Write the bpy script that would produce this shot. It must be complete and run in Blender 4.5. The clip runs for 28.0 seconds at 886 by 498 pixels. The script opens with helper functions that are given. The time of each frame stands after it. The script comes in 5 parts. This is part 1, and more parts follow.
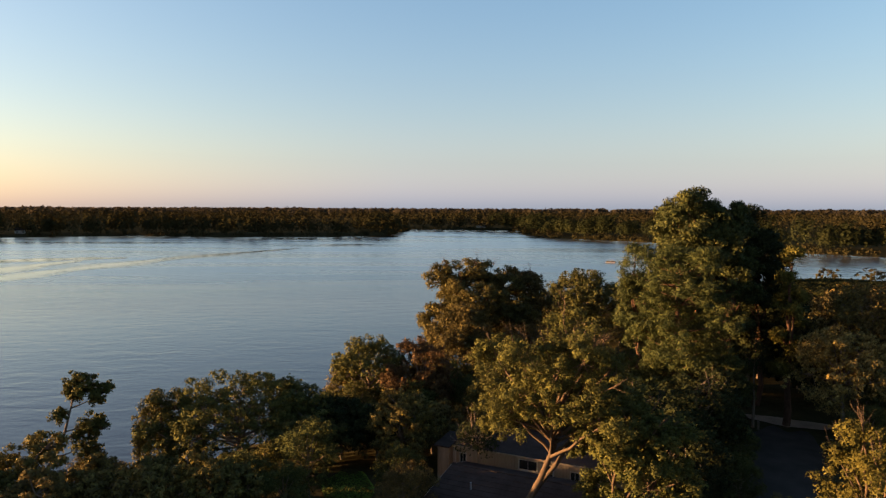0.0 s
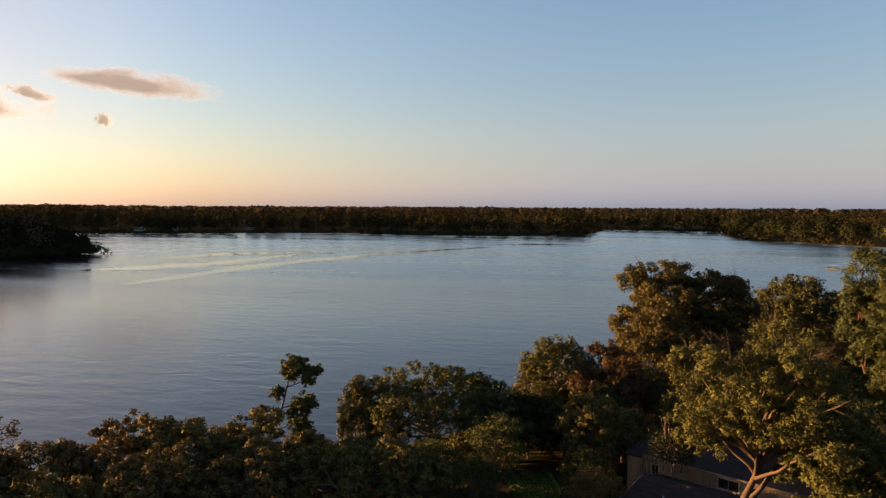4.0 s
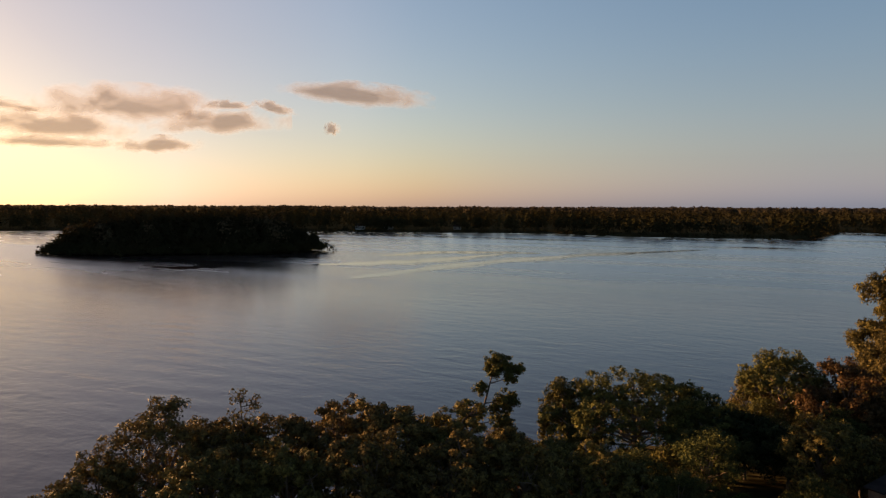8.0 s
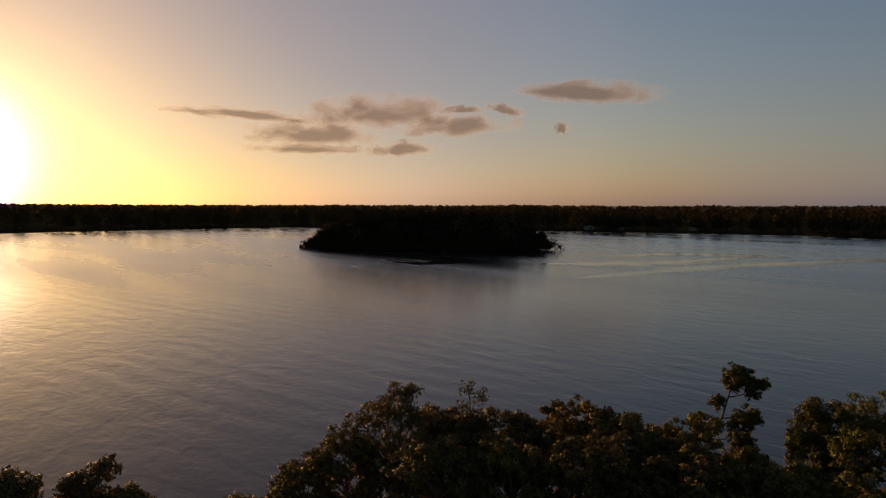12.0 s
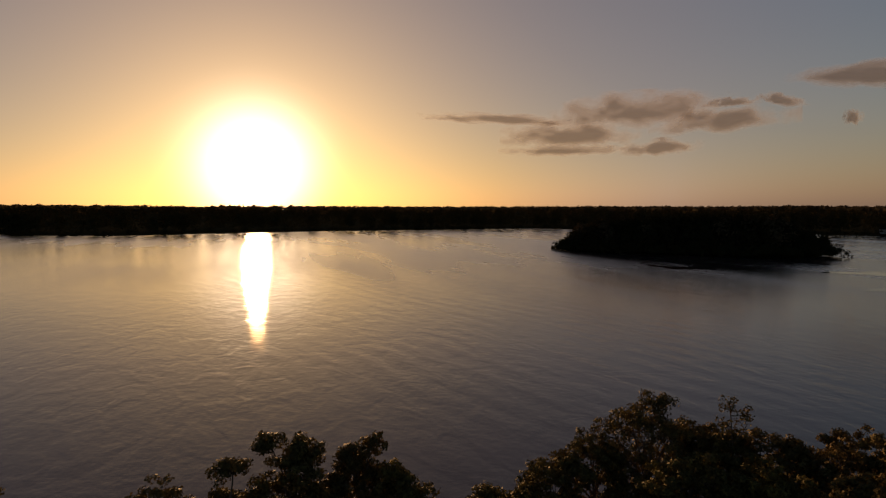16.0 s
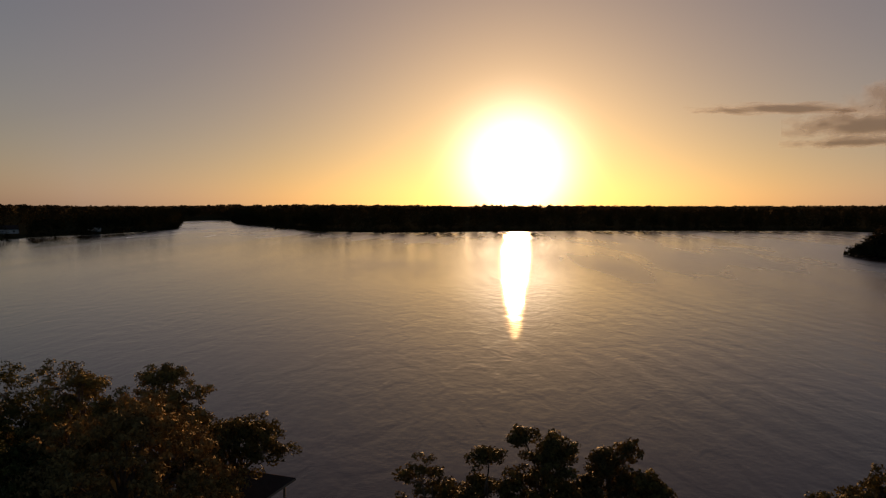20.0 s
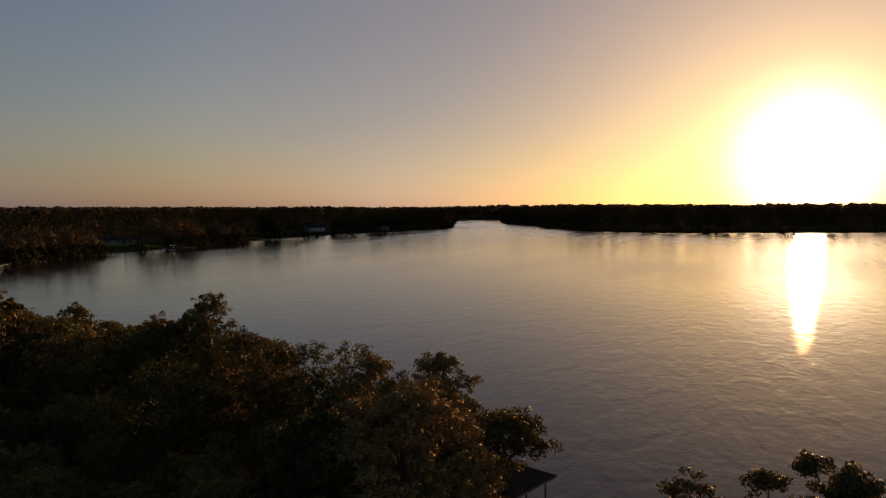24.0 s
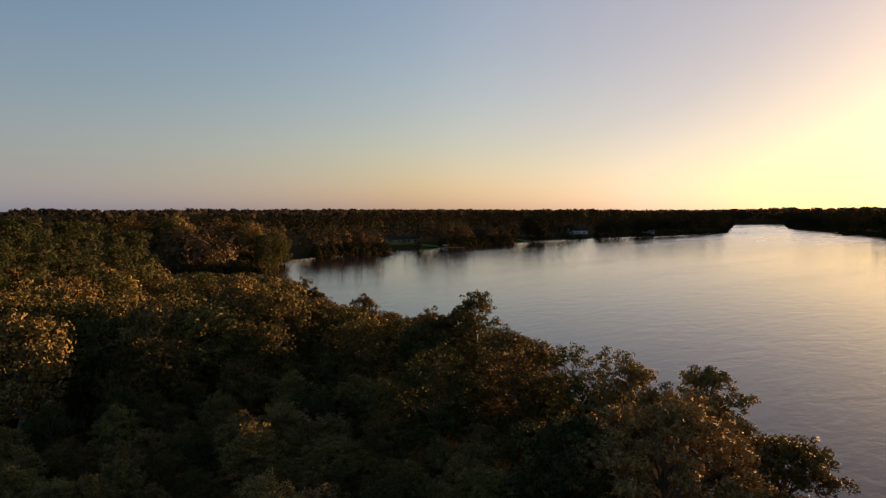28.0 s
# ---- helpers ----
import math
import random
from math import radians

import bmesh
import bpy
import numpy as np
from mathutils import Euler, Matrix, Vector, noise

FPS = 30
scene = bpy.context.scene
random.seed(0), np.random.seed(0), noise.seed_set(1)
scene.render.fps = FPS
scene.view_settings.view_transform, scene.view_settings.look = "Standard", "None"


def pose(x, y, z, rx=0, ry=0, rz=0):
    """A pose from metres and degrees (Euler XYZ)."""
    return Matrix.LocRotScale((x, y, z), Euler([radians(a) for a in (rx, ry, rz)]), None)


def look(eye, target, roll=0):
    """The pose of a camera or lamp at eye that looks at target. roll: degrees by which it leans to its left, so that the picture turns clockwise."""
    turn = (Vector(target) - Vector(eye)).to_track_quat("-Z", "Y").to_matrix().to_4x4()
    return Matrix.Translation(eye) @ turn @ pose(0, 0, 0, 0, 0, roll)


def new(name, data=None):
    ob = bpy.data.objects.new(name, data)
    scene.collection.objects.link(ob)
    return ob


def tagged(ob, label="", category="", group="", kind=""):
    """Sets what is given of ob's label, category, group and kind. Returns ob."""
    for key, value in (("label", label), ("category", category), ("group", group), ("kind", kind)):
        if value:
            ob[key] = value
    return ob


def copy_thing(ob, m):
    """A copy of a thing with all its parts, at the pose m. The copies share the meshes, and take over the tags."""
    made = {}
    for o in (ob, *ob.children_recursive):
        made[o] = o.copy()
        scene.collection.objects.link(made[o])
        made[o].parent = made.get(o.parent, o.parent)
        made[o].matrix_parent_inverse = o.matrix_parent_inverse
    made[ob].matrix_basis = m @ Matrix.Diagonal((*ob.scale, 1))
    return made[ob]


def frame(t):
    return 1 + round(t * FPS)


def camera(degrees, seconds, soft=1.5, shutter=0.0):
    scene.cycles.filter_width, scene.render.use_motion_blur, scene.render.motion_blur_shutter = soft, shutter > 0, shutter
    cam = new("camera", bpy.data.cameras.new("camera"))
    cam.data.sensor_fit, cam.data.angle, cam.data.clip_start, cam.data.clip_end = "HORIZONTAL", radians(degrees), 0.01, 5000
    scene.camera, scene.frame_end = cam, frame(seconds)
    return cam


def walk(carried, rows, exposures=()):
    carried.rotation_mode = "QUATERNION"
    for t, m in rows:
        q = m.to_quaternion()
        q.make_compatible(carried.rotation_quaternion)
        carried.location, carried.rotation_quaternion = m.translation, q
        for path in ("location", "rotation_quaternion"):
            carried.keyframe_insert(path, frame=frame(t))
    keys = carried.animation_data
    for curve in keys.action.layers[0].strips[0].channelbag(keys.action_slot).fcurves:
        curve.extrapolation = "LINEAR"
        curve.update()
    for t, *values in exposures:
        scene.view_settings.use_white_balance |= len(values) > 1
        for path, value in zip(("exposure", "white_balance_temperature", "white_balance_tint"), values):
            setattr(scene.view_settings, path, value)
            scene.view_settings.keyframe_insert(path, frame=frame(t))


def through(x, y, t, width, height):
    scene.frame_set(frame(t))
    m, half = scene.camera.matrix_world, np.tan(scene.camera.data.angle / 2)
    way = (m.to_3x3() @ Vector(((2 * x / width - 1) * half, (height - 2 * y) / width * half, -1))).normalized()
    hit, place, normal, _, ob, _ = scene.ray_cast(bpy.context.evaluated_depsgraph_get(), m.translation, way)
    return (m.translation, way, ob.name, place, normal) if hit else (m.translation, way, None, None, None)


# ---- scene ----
import functools

cam = camera(66.4, 28.0, soft=1.3)
EYE = 22.0
# seconds, yaw to the left, pitch, roll, in degrees: the aircraft hovers and turns
ROWS = [
    (0, -0.00, -3.39, 0.24), (0.5, 1.69, -3.40, 0.26), (1, 3.65, -3.41, 0.27), (1.5, 5.23, -3.43, 0.27),
    (2, 7.36, -3.44, 0.27), (2.5, 9.49, -3.46, 0.27), (3, 11.50, -3.48, 0.29), (3.5, 13.84, -3.50, 0.30),
    (5.5, 22.41, -3.51, 0.28), (6, 24.76, -3.51, 0.24), (6.5, 26.75, -3.52, 0.21), (7, 29.03, -3.53, 0.20),
    (7.5, 31.24, -3.54, 0.21), (8, 33.21, -3.55, 0.21), (8.5, 35.55, -3.56, 0.20), (9, 37.74, -3.56, 0.18),
    (9.5, 39.95, -3.56, 0.15), (10, 42.20, -3.56, 0.12), (10.5, 44.49, -3.58, 0.10), (11, 47.16, -3.61, 0.09),
    (11.5, 49.55, -3.64, 0.10), (12, 52.34, -3.65, 0.12), (12.5, 54.96, -3.63, 0.15), (14.5, 65.22, -3.59, 0.15),
    (15, 67.65, -3.57, 0.07), (15.5, 70.51, -3.56, -0.00), (16, 73.43, -3.55, -0.05), (16.5, 76.00, -3.56, -0.06),
    (17, 78.76, -3.58, -0.05), (17.5, 81.36, -3.60, -0.03), (18, 84.07, -3.60, -0.02), (18.5, 87.00, -3.59, -0.02),
    (19, 89.50, -3.57, -0.04), (19.5, 92.46, -3.56, -0.06), (20, 95.01, -3.56, -0.07), (20.5, 97.99, -3.56, -0.07),
    (21, 100.81, -3.55, -0.08), (21.5, 103.38, -3.55, -0.10), (23.5, 114.80, -3.52, -0.44), (24, 117.19, -3.48, -0.46),
    (24.5, 120.19, -3.43, -0.47), (25, 122.74, -3.38, -0.47), (25.5, 125.68, -3.33, -0.46), (26, 128.39, -3.29, -0.45),
    (26.5, 130.90, -3.24, -0.42), (27, 133.80, -3.20, -0.39), (27.5, 136.30, -3.15, -0.35), (28, 139.17, -3.10, -0.31),
]
walk(cam, [(t, pose(0, 0, EYE, 90 + pitch, 0, yaw) @ pose(0, 0, 0, 0, 0, roll)) for t, yaw, pitch, roll in ROWS],
     exposures=[(0, 2.68, 6700, 17), (3, 2.5, 6750, 20), (6, 2.2, 6800, 21), (8, 1.95, 6800, 22), (9.5, 1.66, 6950, 25), (11, 1.32, 7000, 25), (12.5, 0.93, 7050, 25),
                (14.5, 0.52, 7150, 25), (17, 0.45, 7200, 26), (20.5, 0.43, 7200, 26), (22.5, 0.54, 7100, 24), (24, 0.9, 7100, 25), (25, 1.22, 7000, 25),
                (26, 1.5, 7000, 27), (27, 1.74, 7050, 29), (28, 1.85, 6900, 22)])

# ---- world and sun ----
SUN_AZ, SUN_EL = 88.9, 3.4


def polar(az, dist, z=0.0):
    """A place by its bearing to the left of +y in degrees and its distance."""
    return Vector((-dist * math.sin(radians(az)), dist * math.cos(radians(az)), z))


SUN_DIR = Vector((-math.sin(radians(SUN_AZ)) * math.cos(radians(SUN_EL)), math.cos(radians(SUN_AZ)) * math.cos(radians(SUN_EL)), math.sin(radians(SUN_EL))))
world = bpy.data.worlds.new("evening_sky")
scene.world = world
world.use_nodes = True
wn, wl = world.node_tree.nodes, world.node_tree.links
wn.clear()
sky = wn.new("ShaderNodeTexSky")
sky.sky_type = "NISHITA"
sky.sun_disc = False
sky.sun_elevation, sky.sun_rotation = radians(SUN_EL), radians(-SUN_AZ)
sky.altitude, sky.air_density, sky.dust_density, sky.ozone_density = 100, 1.0, 1.0, 1.5
SKY = 0.053


def wmath(op, a, b=None):
    n = wn.new("ShaderNodeMath")
    n.operation = op
    for i, v in enumerate((a, b)):
        if isinstance(v, (int, float)):
            n.inputs[i].default_value = v
        elif v is not None:
            wl.new(v, n.inputs[i])
    return n.outputs[0]


def wadd(total, tint, strength):
    """Adds light of that tint to the sky."""
    bg = wn.new("ShaderNodeBackground")
    bg.inputs[0].default_value = (*tint, 1)
    if isinstance(strength, (int, float)):
        bg.inputs[1].default_value = strength
    else:
        wl.new(strength, bg.inputs[1])
    add = wn.new("ShaderNodeAddShader")
    wl.new(total, add.inputs[0])
    wl.new(bg.outputs[0], add.inputs[1])
    return add.outputs[0]


coord = wn.new("ShaderNodeTexCoord")
dot = wn.new("ShaderNodeVectorMath")
dot.operation = "DOT_PRODUCT"
wl.new(coord.outputs["Generated"], dot.inputs[0])
dot.inputs[1].default_value = SUN_DIR
angle = wmath("MULTIPLY", wmath("ARCCOSINE", wmath("MINIMUM", dot.outputs["Value"], 1.0)), 180 / math.pi)
paler = wn.new("ShaderNodeHueSaturation")
# golden near the sun, pale and milky beside it, clear blue far from it
haze = wn.new("ShaderNodeValToRGB")
while len(haze.color_ramp.elements) < 4:
    haze.color_ramp.elements.new(0.5)
for el, (at, value) in zip(haze.color_ramp.elements, ((0.08, 0.95), (0.22, 0.88), (0.38, 0.66), (0.60, 1.12))):
    el.position, el.color = at, (value, value, value, 1)
wl.new(wmath("MULTIPLY", angle, 1 / 90), haze.inputs[0])
low_haze = wn.new("ShaderNodeSeparateXYZ")
wl.new(coord.outputs["Generated"], low_haze.inputs[0])
away = wn.new("ShaderNodeMapRange")
wl.new(angle, away.inputs[0])
away.inputs[1].default_value, away.inputs[2].default_value, away.inputs[3].default_value, away.inputs[4].default_value = 35, 85, 0.0, 0.7
lowness = wmath("POWER", math.e, wmath("MULTIPLY", wmath("ABSOLUTE", low_haze.outputs[2]), -9.0))
dulled = wmath("SUBTRACT", 1.0, wmath("MULTIPLY", away.outputs[0], lowness))
wl.new(wmath("MULTIPLY", haze.outputs[0], dulled), paler.inputs["Saturation"])
hue = wn.new("ShaderNodeMapRange")
wl.new(angle, hue.inputs[0])
hue.inputs[1].default_value, hue.inputs[2].default_value, hue.inputs[3].default_value, hue.inputs[4].default_value = 8, 60, 0.520, 0.497
wl.new(hue.outputs[0], paler.inputs["Hue"])
wl.new(sky.outputs[0], paler.inputs["Color"])
base = wn.new("ShaderNodeBackground")
wl.new(paler.outputs[0], base.inputs[0])
# the dusty air dims the sky round the sun's glow
veil = wn.new("ShaderNodeMapRange")
wl.new(angle, veil.inputs[0])
veil.inputs[1].default_value, veil.inputs[2].default_value, veil.inputs[3].default_value, veil.inputs[4].default_value = 8, 48, 0.48 * SKY, SKY
wl.new(wmath("MULTIPLY", veil.outputs[0], wmath("SUBTRACT", 1.0, wmath("MULTIPLY", wmath("MULTIPLY", away.outputs[0], lowness), 0.42))), base.inputs[1])
# light scattered many times in the hazy air, then the forward glow round the low sun
clear = wmath("SUBTRACT", 1.0, wmath("MULTIPLY", lowness, wmath("SUBTRACT", 0.45, away.outputs[0])))
total = wadd(base.outputs[0], (0.12, 0.43, 0.92), wmath("MULTIPLY", clear, 0.040))
for reach, strength, tint in ((24.0, 0.13, (0.93, 0.66, 0.47)), (8.5, 0.22, (1.0, 0.54, 0.22)), (4.5, 0.42, (1.0, 0.76, 0.34))):
    total = wadd(total, tint, wmath("MULTIPLY", wmath("POWER", math.e, wmath("MULTIPLY", angle, -1 / reach)), strength))
total = wadd(total, (0.80, 0.70, 0.32), wmath("MULTIPLY", wmath("POWER", math.e, wmath("MULTIPLY", wmath("ABSOLUTE", low_haze.outputs[2]), -15.0)), 0.020))
core = wmath("POWER", math.e, wmath("MULTIPLY", wmath("POWER", wmath("MULTIPLY", angle, 1 / 4.0), 2.3), -1.0))
total = wadd(total, (1.0, 0.95, 0.82), wmath("MULTIPLY", core, 1.25))
wout = wn.new("ShaderNodeOutputWorld")
wl.new(total, wout.inputs[0])

sun = new("sun", bpy.data.lights.new("sun", "SUN"))
sun.data.energy, sun.data.angle, sun.data.color = 5.0, radians(0.8), (1.0, 0.60, 0.25)
sun.matrix_world = look(SUN_DIR * 100, (0, 0, 0))


# ---- materials ----
def material(name, build):
    m = bpy.data.materials.new(name)
    m.use_nodes = True
    n, l = m.node_tree.nodes, m.node_tree.links
    n.clear()
    out = n.new("ShaderNodeOutputMaterial")
    build(n, l, out)
    return m


def ramp_node(n, l, source, stops):
    r = n.new("ShaderNodeValToRGB")
    e = r.color_ramp.elements
    while len(e) < len(stops):
        e.new(0.5)
    for el, (at, col) in zip(e, stops):
        el.position, el.color = at, (*col, 1)
    l.new(source, r.inputs[0])
    return r.outputs[0]


def noise_node(n, l, scale, detail=4, rough=0.55, vec=None, stretch=None, distortion=0.0):
    t = n.new("ShaderNodeTexNoise")
    t.inputs["Scale"].default_value, t.inputs["Detail"].default_value, t.inputs["Roughness"].default_value = scale, detail, rough
    t.inputs["Distortion"].default_value = distortion
    if vec is None:
        vec = n.new("ShaderNodeTexCoord").outputs["Object"]
    if stretch:
        mp = n.new("ShaderNodeMapping")
        mp.inputs["Scale"].default_value = stretch[:3]
        if len(stretch) > 3:
            mp.inputs["Rotation"].default_value[2] = radians(stretch[3])
        l.new(vec, mp.inputs[0])
        vec = mp.outputs[0]
    l.new(vec, t.inputs["Vector"])
    return t.outputs[0]


def foliage(name, stops, gloss=0.7, through=0.10, shine=0.02, patches=0.55, grain=0.62):
    """Leaves: each leaf takes its own tint from the stops; thin, so some light passes."""
    def build(n, l, out):
        geo = n.new("ShaderNodeNewGeometry")
        info = n.new("ShaderNodeObjectInfo")
        mix = n.new("ShaderNodeMath")
        mix.operation = "MULTIPLY_ADD"
        l.new(geo.outputs["Random Per Island"], mix.inputs[0])
        mix.inputs[1].default_value = grain
        patch = noise_node(n, l, patches, 2)
        half = n.new("ShaderNodeMath")
        half.operation = "MULTIPLY_ADD"
        l.new(patch, half.inputs[0])
        half.inputs[1].default_value = 0.9
        half.inputs[2].default_value = -0.27 + (0.62 - grain) / 2
        l.new(half.outputs[0], mix.inputs[2])
        col = ramp_node(n, l, mix.outputs[0], stops)
        vary = n.new("ShaderNodeHueSaturation")
        l.new(col, vary.inputs["Color"])
        hue = n.new("ShaderNodeMapRange")
        l.new(info.outputs["Random"], hue.inputs[0])
        hue.inputs[3].default_value, hue.inputs[4].default_value = 0.482, 0.512
        l.new(hue.outputs[0], vary.inputs["Hue"])
        b = n.new("ShaderNodeBsdfPrincipled")
        l.new(vary.outputs[0], b.inputs["Base Color"])
        b.inputs["Roughness"].default_value = gloss
        b.inputs["Specular IOR Level"].default_value = shine
        tr = n.new("ShaderNodeBsdfTranslucent")
        l.new(vary.outputs[0], tr.inputs[0])
        m = n.new("ShaderNodeMixShader")
        m.inputs[0].default_value = through
        l.new(b.outputs[0], m.inputs[1])
        l.new(tr.outputs[0], m.inputs[2])
        l.new(m.outputs[0], out.inputs[0])
    return material(name, build)


def surface(name, stops, scale=3.0, rough=0.8, bump=0.3, fine=30.0, stretch=None, metallic=0.0, distance=0.03):
    """A plain procedural surface: two scales of tint, and relief."""
    def build(n, l, out):
        big = noise_node(n, l, scale, 5, 0.6, None, stretch)
        small = noise_node(n, l, fine, 3, 0.6, None, stretch)
        s = n.new("ShaderNodeMath")
        s.operation = "MULTIPLY_ADD"
        l.new(small, s.inputs[0])
        s.inputs[1].default_value = 0.45
        h = n.new("ShaderNodeMath")
        h.operation = "MULTIPLY_ADD"
        l.new(big, h.inputs[0])
        h.inputs[1].default_value, h.inputs[2].default_value = 0.85, -0.15
        l.new(h.outputs[0], s.inputs[2])
        b = n.new("ShaderNodeBsdfPrincipled")
        l.new(ramp_node(n, l, s.outputs[0], stops), b.inputs["Base Color"])
        b.inputs["Roughness"].default_value, b.inputs["Metallic"].default_value = rough, metallic
        b.inputs["Specular IOR Level"].default_value = 0.5 if rough < 0.7 else 0.0
        bp = n.new("ShaderNodeBump")
        bp.inputs["Strength"].default_value, bp.inputs["Distance"].default_value = bump, distance
        l.new(s.outputs[0], bp.inputs["Height"])
        l.new(bp.outputs[0], b.inputs["Normal"])
        l.new(b.outputs[0], out.inputs[0])
    return material(name, build)


def build_water(n, l, out, rough=1.0):
    """Lake water: fine ripples in the gloss, short waves and long-crested wave trains in the relief; rough: how ruffled."""
    def calc(op, a, b=None, c=None):
        m = n.new("ShaderNodeMath")
        m.operation = op
        for i, v in enumerate((a, b, c)):
            if isinstance(v, (int, float)):
                m.inputs[i].default_value = v
            elif v is not None:
                l.new(v, m.inputs[i])
        return m.outputs[0]

    def span(v, a, b, c, d):
        m = n.new("ShaderNodeMapRange")
        l.new(v, m.inputs[0])
        for i, q in enumerate((a, b, c, d)):
            m.inputs[i + 1].default_value = q
        return m.outputs[0]

    geo = n.new("ShaderNodeTexCoord").outputs["Object"]
    deep = n.new("ShaderNodeBsdfDiffuse")
    deep.inputs["Color"].default_value = (0.022, 0.015, 0.016, 1)
    b = n.new("ShaderNodeBsdfGlossy")
    b.distribution = "BECKMANN"
    b.inputs["Color"].default_value = (1, 1, 1, 1)
    # wind lanes: calm and ruffled stretches, and the lee of the wooded cove
    lane = noise_node(n, l, 1.0, 3, 0.5, geo, (0.004, 0.016, 1, 25))
    streak = noise_node(n, l, 1.0, 3, 0.6, geo, (0.006, 0.05, 1, 52))
    wind = calc("MULTIPLY", span(lane, 0.38, 0.62, 0.75, 1.0), span(streak, 0.40, 0.62, 0.85, 1.08))
    cove = n.new("ShaderNodeVectorMath")
    cove.operation = "DISTANCE"
    l.new(geo, cove.inputs[0])
    cove.inputs[1].default_value = polar(138, 330)
    wind = calc("MULTIPLY", wind, span(cove.outputs["Value"], 110, 300, 0.55, 1.0))
    # sheltered near the wooded shore, livelier out on the open lake
    away = n.new("ShaderNodeVectorMath")
    away.operation = "LENGTH"
    l.new(geo, away.inputs[0])
    fetch = span(away.outputs["Value"], 130, 250, 0.165 * rough, 0.33 * rough)
    l.new(calc("MULTIPLY", wind, fetch), b.inputs["Roughness"])
    ripple = noise_node(n, l, 3.2, 3, 0.55, geo, (1.0, 0.75, 1, 20))
    chop = noise_node(n, l, 0.95, 2, 0.5, geo, (0.8, 1.15, 1, 14))
    waves = noise_node(n, l, 0.26, 2, 0.45, geo, (0.62, 1.3, 1, -12), 0.8)
    # wave trains that a boat has sent out, in patches
    train = n.new("ShaderNodeTexWave")
    train.wave_type, train.bands_direction = "BANDS", "Y"
    turned = n.new("ShaderNodeMapping")
    turned.inputs["Rotation"].default_value[2] = radians(-16)
    l.new(geo, turned.inputs[0])
    l.new(turned.outputs[0], train.inputs["Vector"])
    for key, value in (("Scale", 0.062), ("Distortion", 7.0), ("Detail", 1.5), ("Detail Scale", 0.22)):
        train.inputs[key].default_value = value
    where = span(noise_node(n, l, 0.012, 2, 0.5, geo), 0.47, 0.62, 0.0, 1.0)
    tall = calc("MULTIPLY_ADD", ripple, 0.009, calc("MULTIPLY", chop, 0.032))
    tall = calc("MULTIPLY_ADD", waves, 0.085, tall)
    tall = calc("MULTIPLY_ADD", calc("MULTIPLY", train.outputs["Fac"], where), 0.022, tall)
    bp = n.new("ShaderNodeBump")
    bp.inputs["Strength"].default_value, bp.inputs["Distance"].default_value = 1.0, rough
    l.new(calc("MULTIPLY", tall, wind), bp.inputs["Height"])
    l.new(bp.outputs[0], b.inputs["Normal"])
    edge = n.new("ShaderNodeFresnel")
    edge.inputs["IOR"].default_value = 1.42
    l.new(bp.outputs[0], edge.inputs["Normal"])
    both = n.new("ShaderNodeMixShader")
    l.new(edge.outputs[0], both.inputs[0])
    l.new(deep.outputs[0], both.inputs[1])
    l.new(b.outputs[0], both.inputs[2])
    l.new(both.outputs[0], out.inputs[0])


WATER = material("lake_water", build_water)
HALF_SLICK = material("settling_water", functools.partial(build_water, rough=0.6))
SLICK = material("smooth_water", functools.partial(build_water, rough=0.3))
GROUND = surface("woodland_ground", ((0.2, (0.018, 0.014, 0.008)), (0.5, (0.032, 0.027, 0.013)), (0.8, (0.055, 0.044, 0.022))), 0.15, 0.95, 0.6, 1.5, None, 0.0, 0.15)
BARK = surface("bark", ((0.2, (0.05, 0.035, 0.025)), (0.8, (0.17, 0.13, 0.10))), 3.0, 0.9, 0.6, 18.0, (3, 3, 0.6))
RED_BARK = surface("pine_bark", ((0.2, (0.03, 0.017, 0.012)), (0.8, (0.085, 0.05, 0.034))), 3.0, 0.9, 0.6, 14.0, (3, 3, 0.7))
PALE_BARK = surface("pale_bark", ((0.2, (0.040, 0.027, 0.019)), (0.8, (0.11, 0.076, 0.053))), 3.0, 0.85, 0.5, 18.0, (3, 3, 0.6))
OLIVE = foliage("olive_leaves", ((0.0, (0.030, 0.026, 0.013)), (0.45, (0.073, 0.056, 0.020)), (0.8, (0.128, 0.096, 0.027)), (1.0, (0.198, 0.140, 0.040))))
GREEN = foliage("green_leaves", ((0.0, (0.018, 0.022, 0.009)), (0.5, (0.043, 0.046, 0.015)), (1.0, (0.096, 0.086, 0.024))))
YELLOW = foliage("yellow_leaves", ((0.0, (0.035, 0.033, 0.008)), (0.5, (0.066, 0.060, 0.014)), (1.0, (0.118, 0.100, 0.023))))
GOLD = foliage("yellowing_leaves", ((0.0, (0.023, 0.025, 0.009)), (0.5, (0.054, 0.053, 0.016)), (1.0, (0.112, 0.097, 0.025))))
RUSSET = foliage("russet_leaves", ((0.0, (0.030, 0.019, 0.010)), (0.5, (0.070, 0.044, 0.018)), (1.0, (0.120, 0.076, 0.028))), 0.6, 0.2)
RUST = foliage("rusty_leaves", ((0.0, (0.074, 0.053, 0.024)), (0.5, (0.174, 0.122, 0.045)), (1.0, (0.304, 0.209, 0.071))), 0.8, 0.03, 0.02)
BROWN = foliage("olive_brown_leaves", ((0.0, (0.056, 0.044, 0.020)), (0.5, (0.140, 0.105, 0.035)), (1.0, (0.262, 0.186, 0.056))), 0.8, 0.04, 0.02)
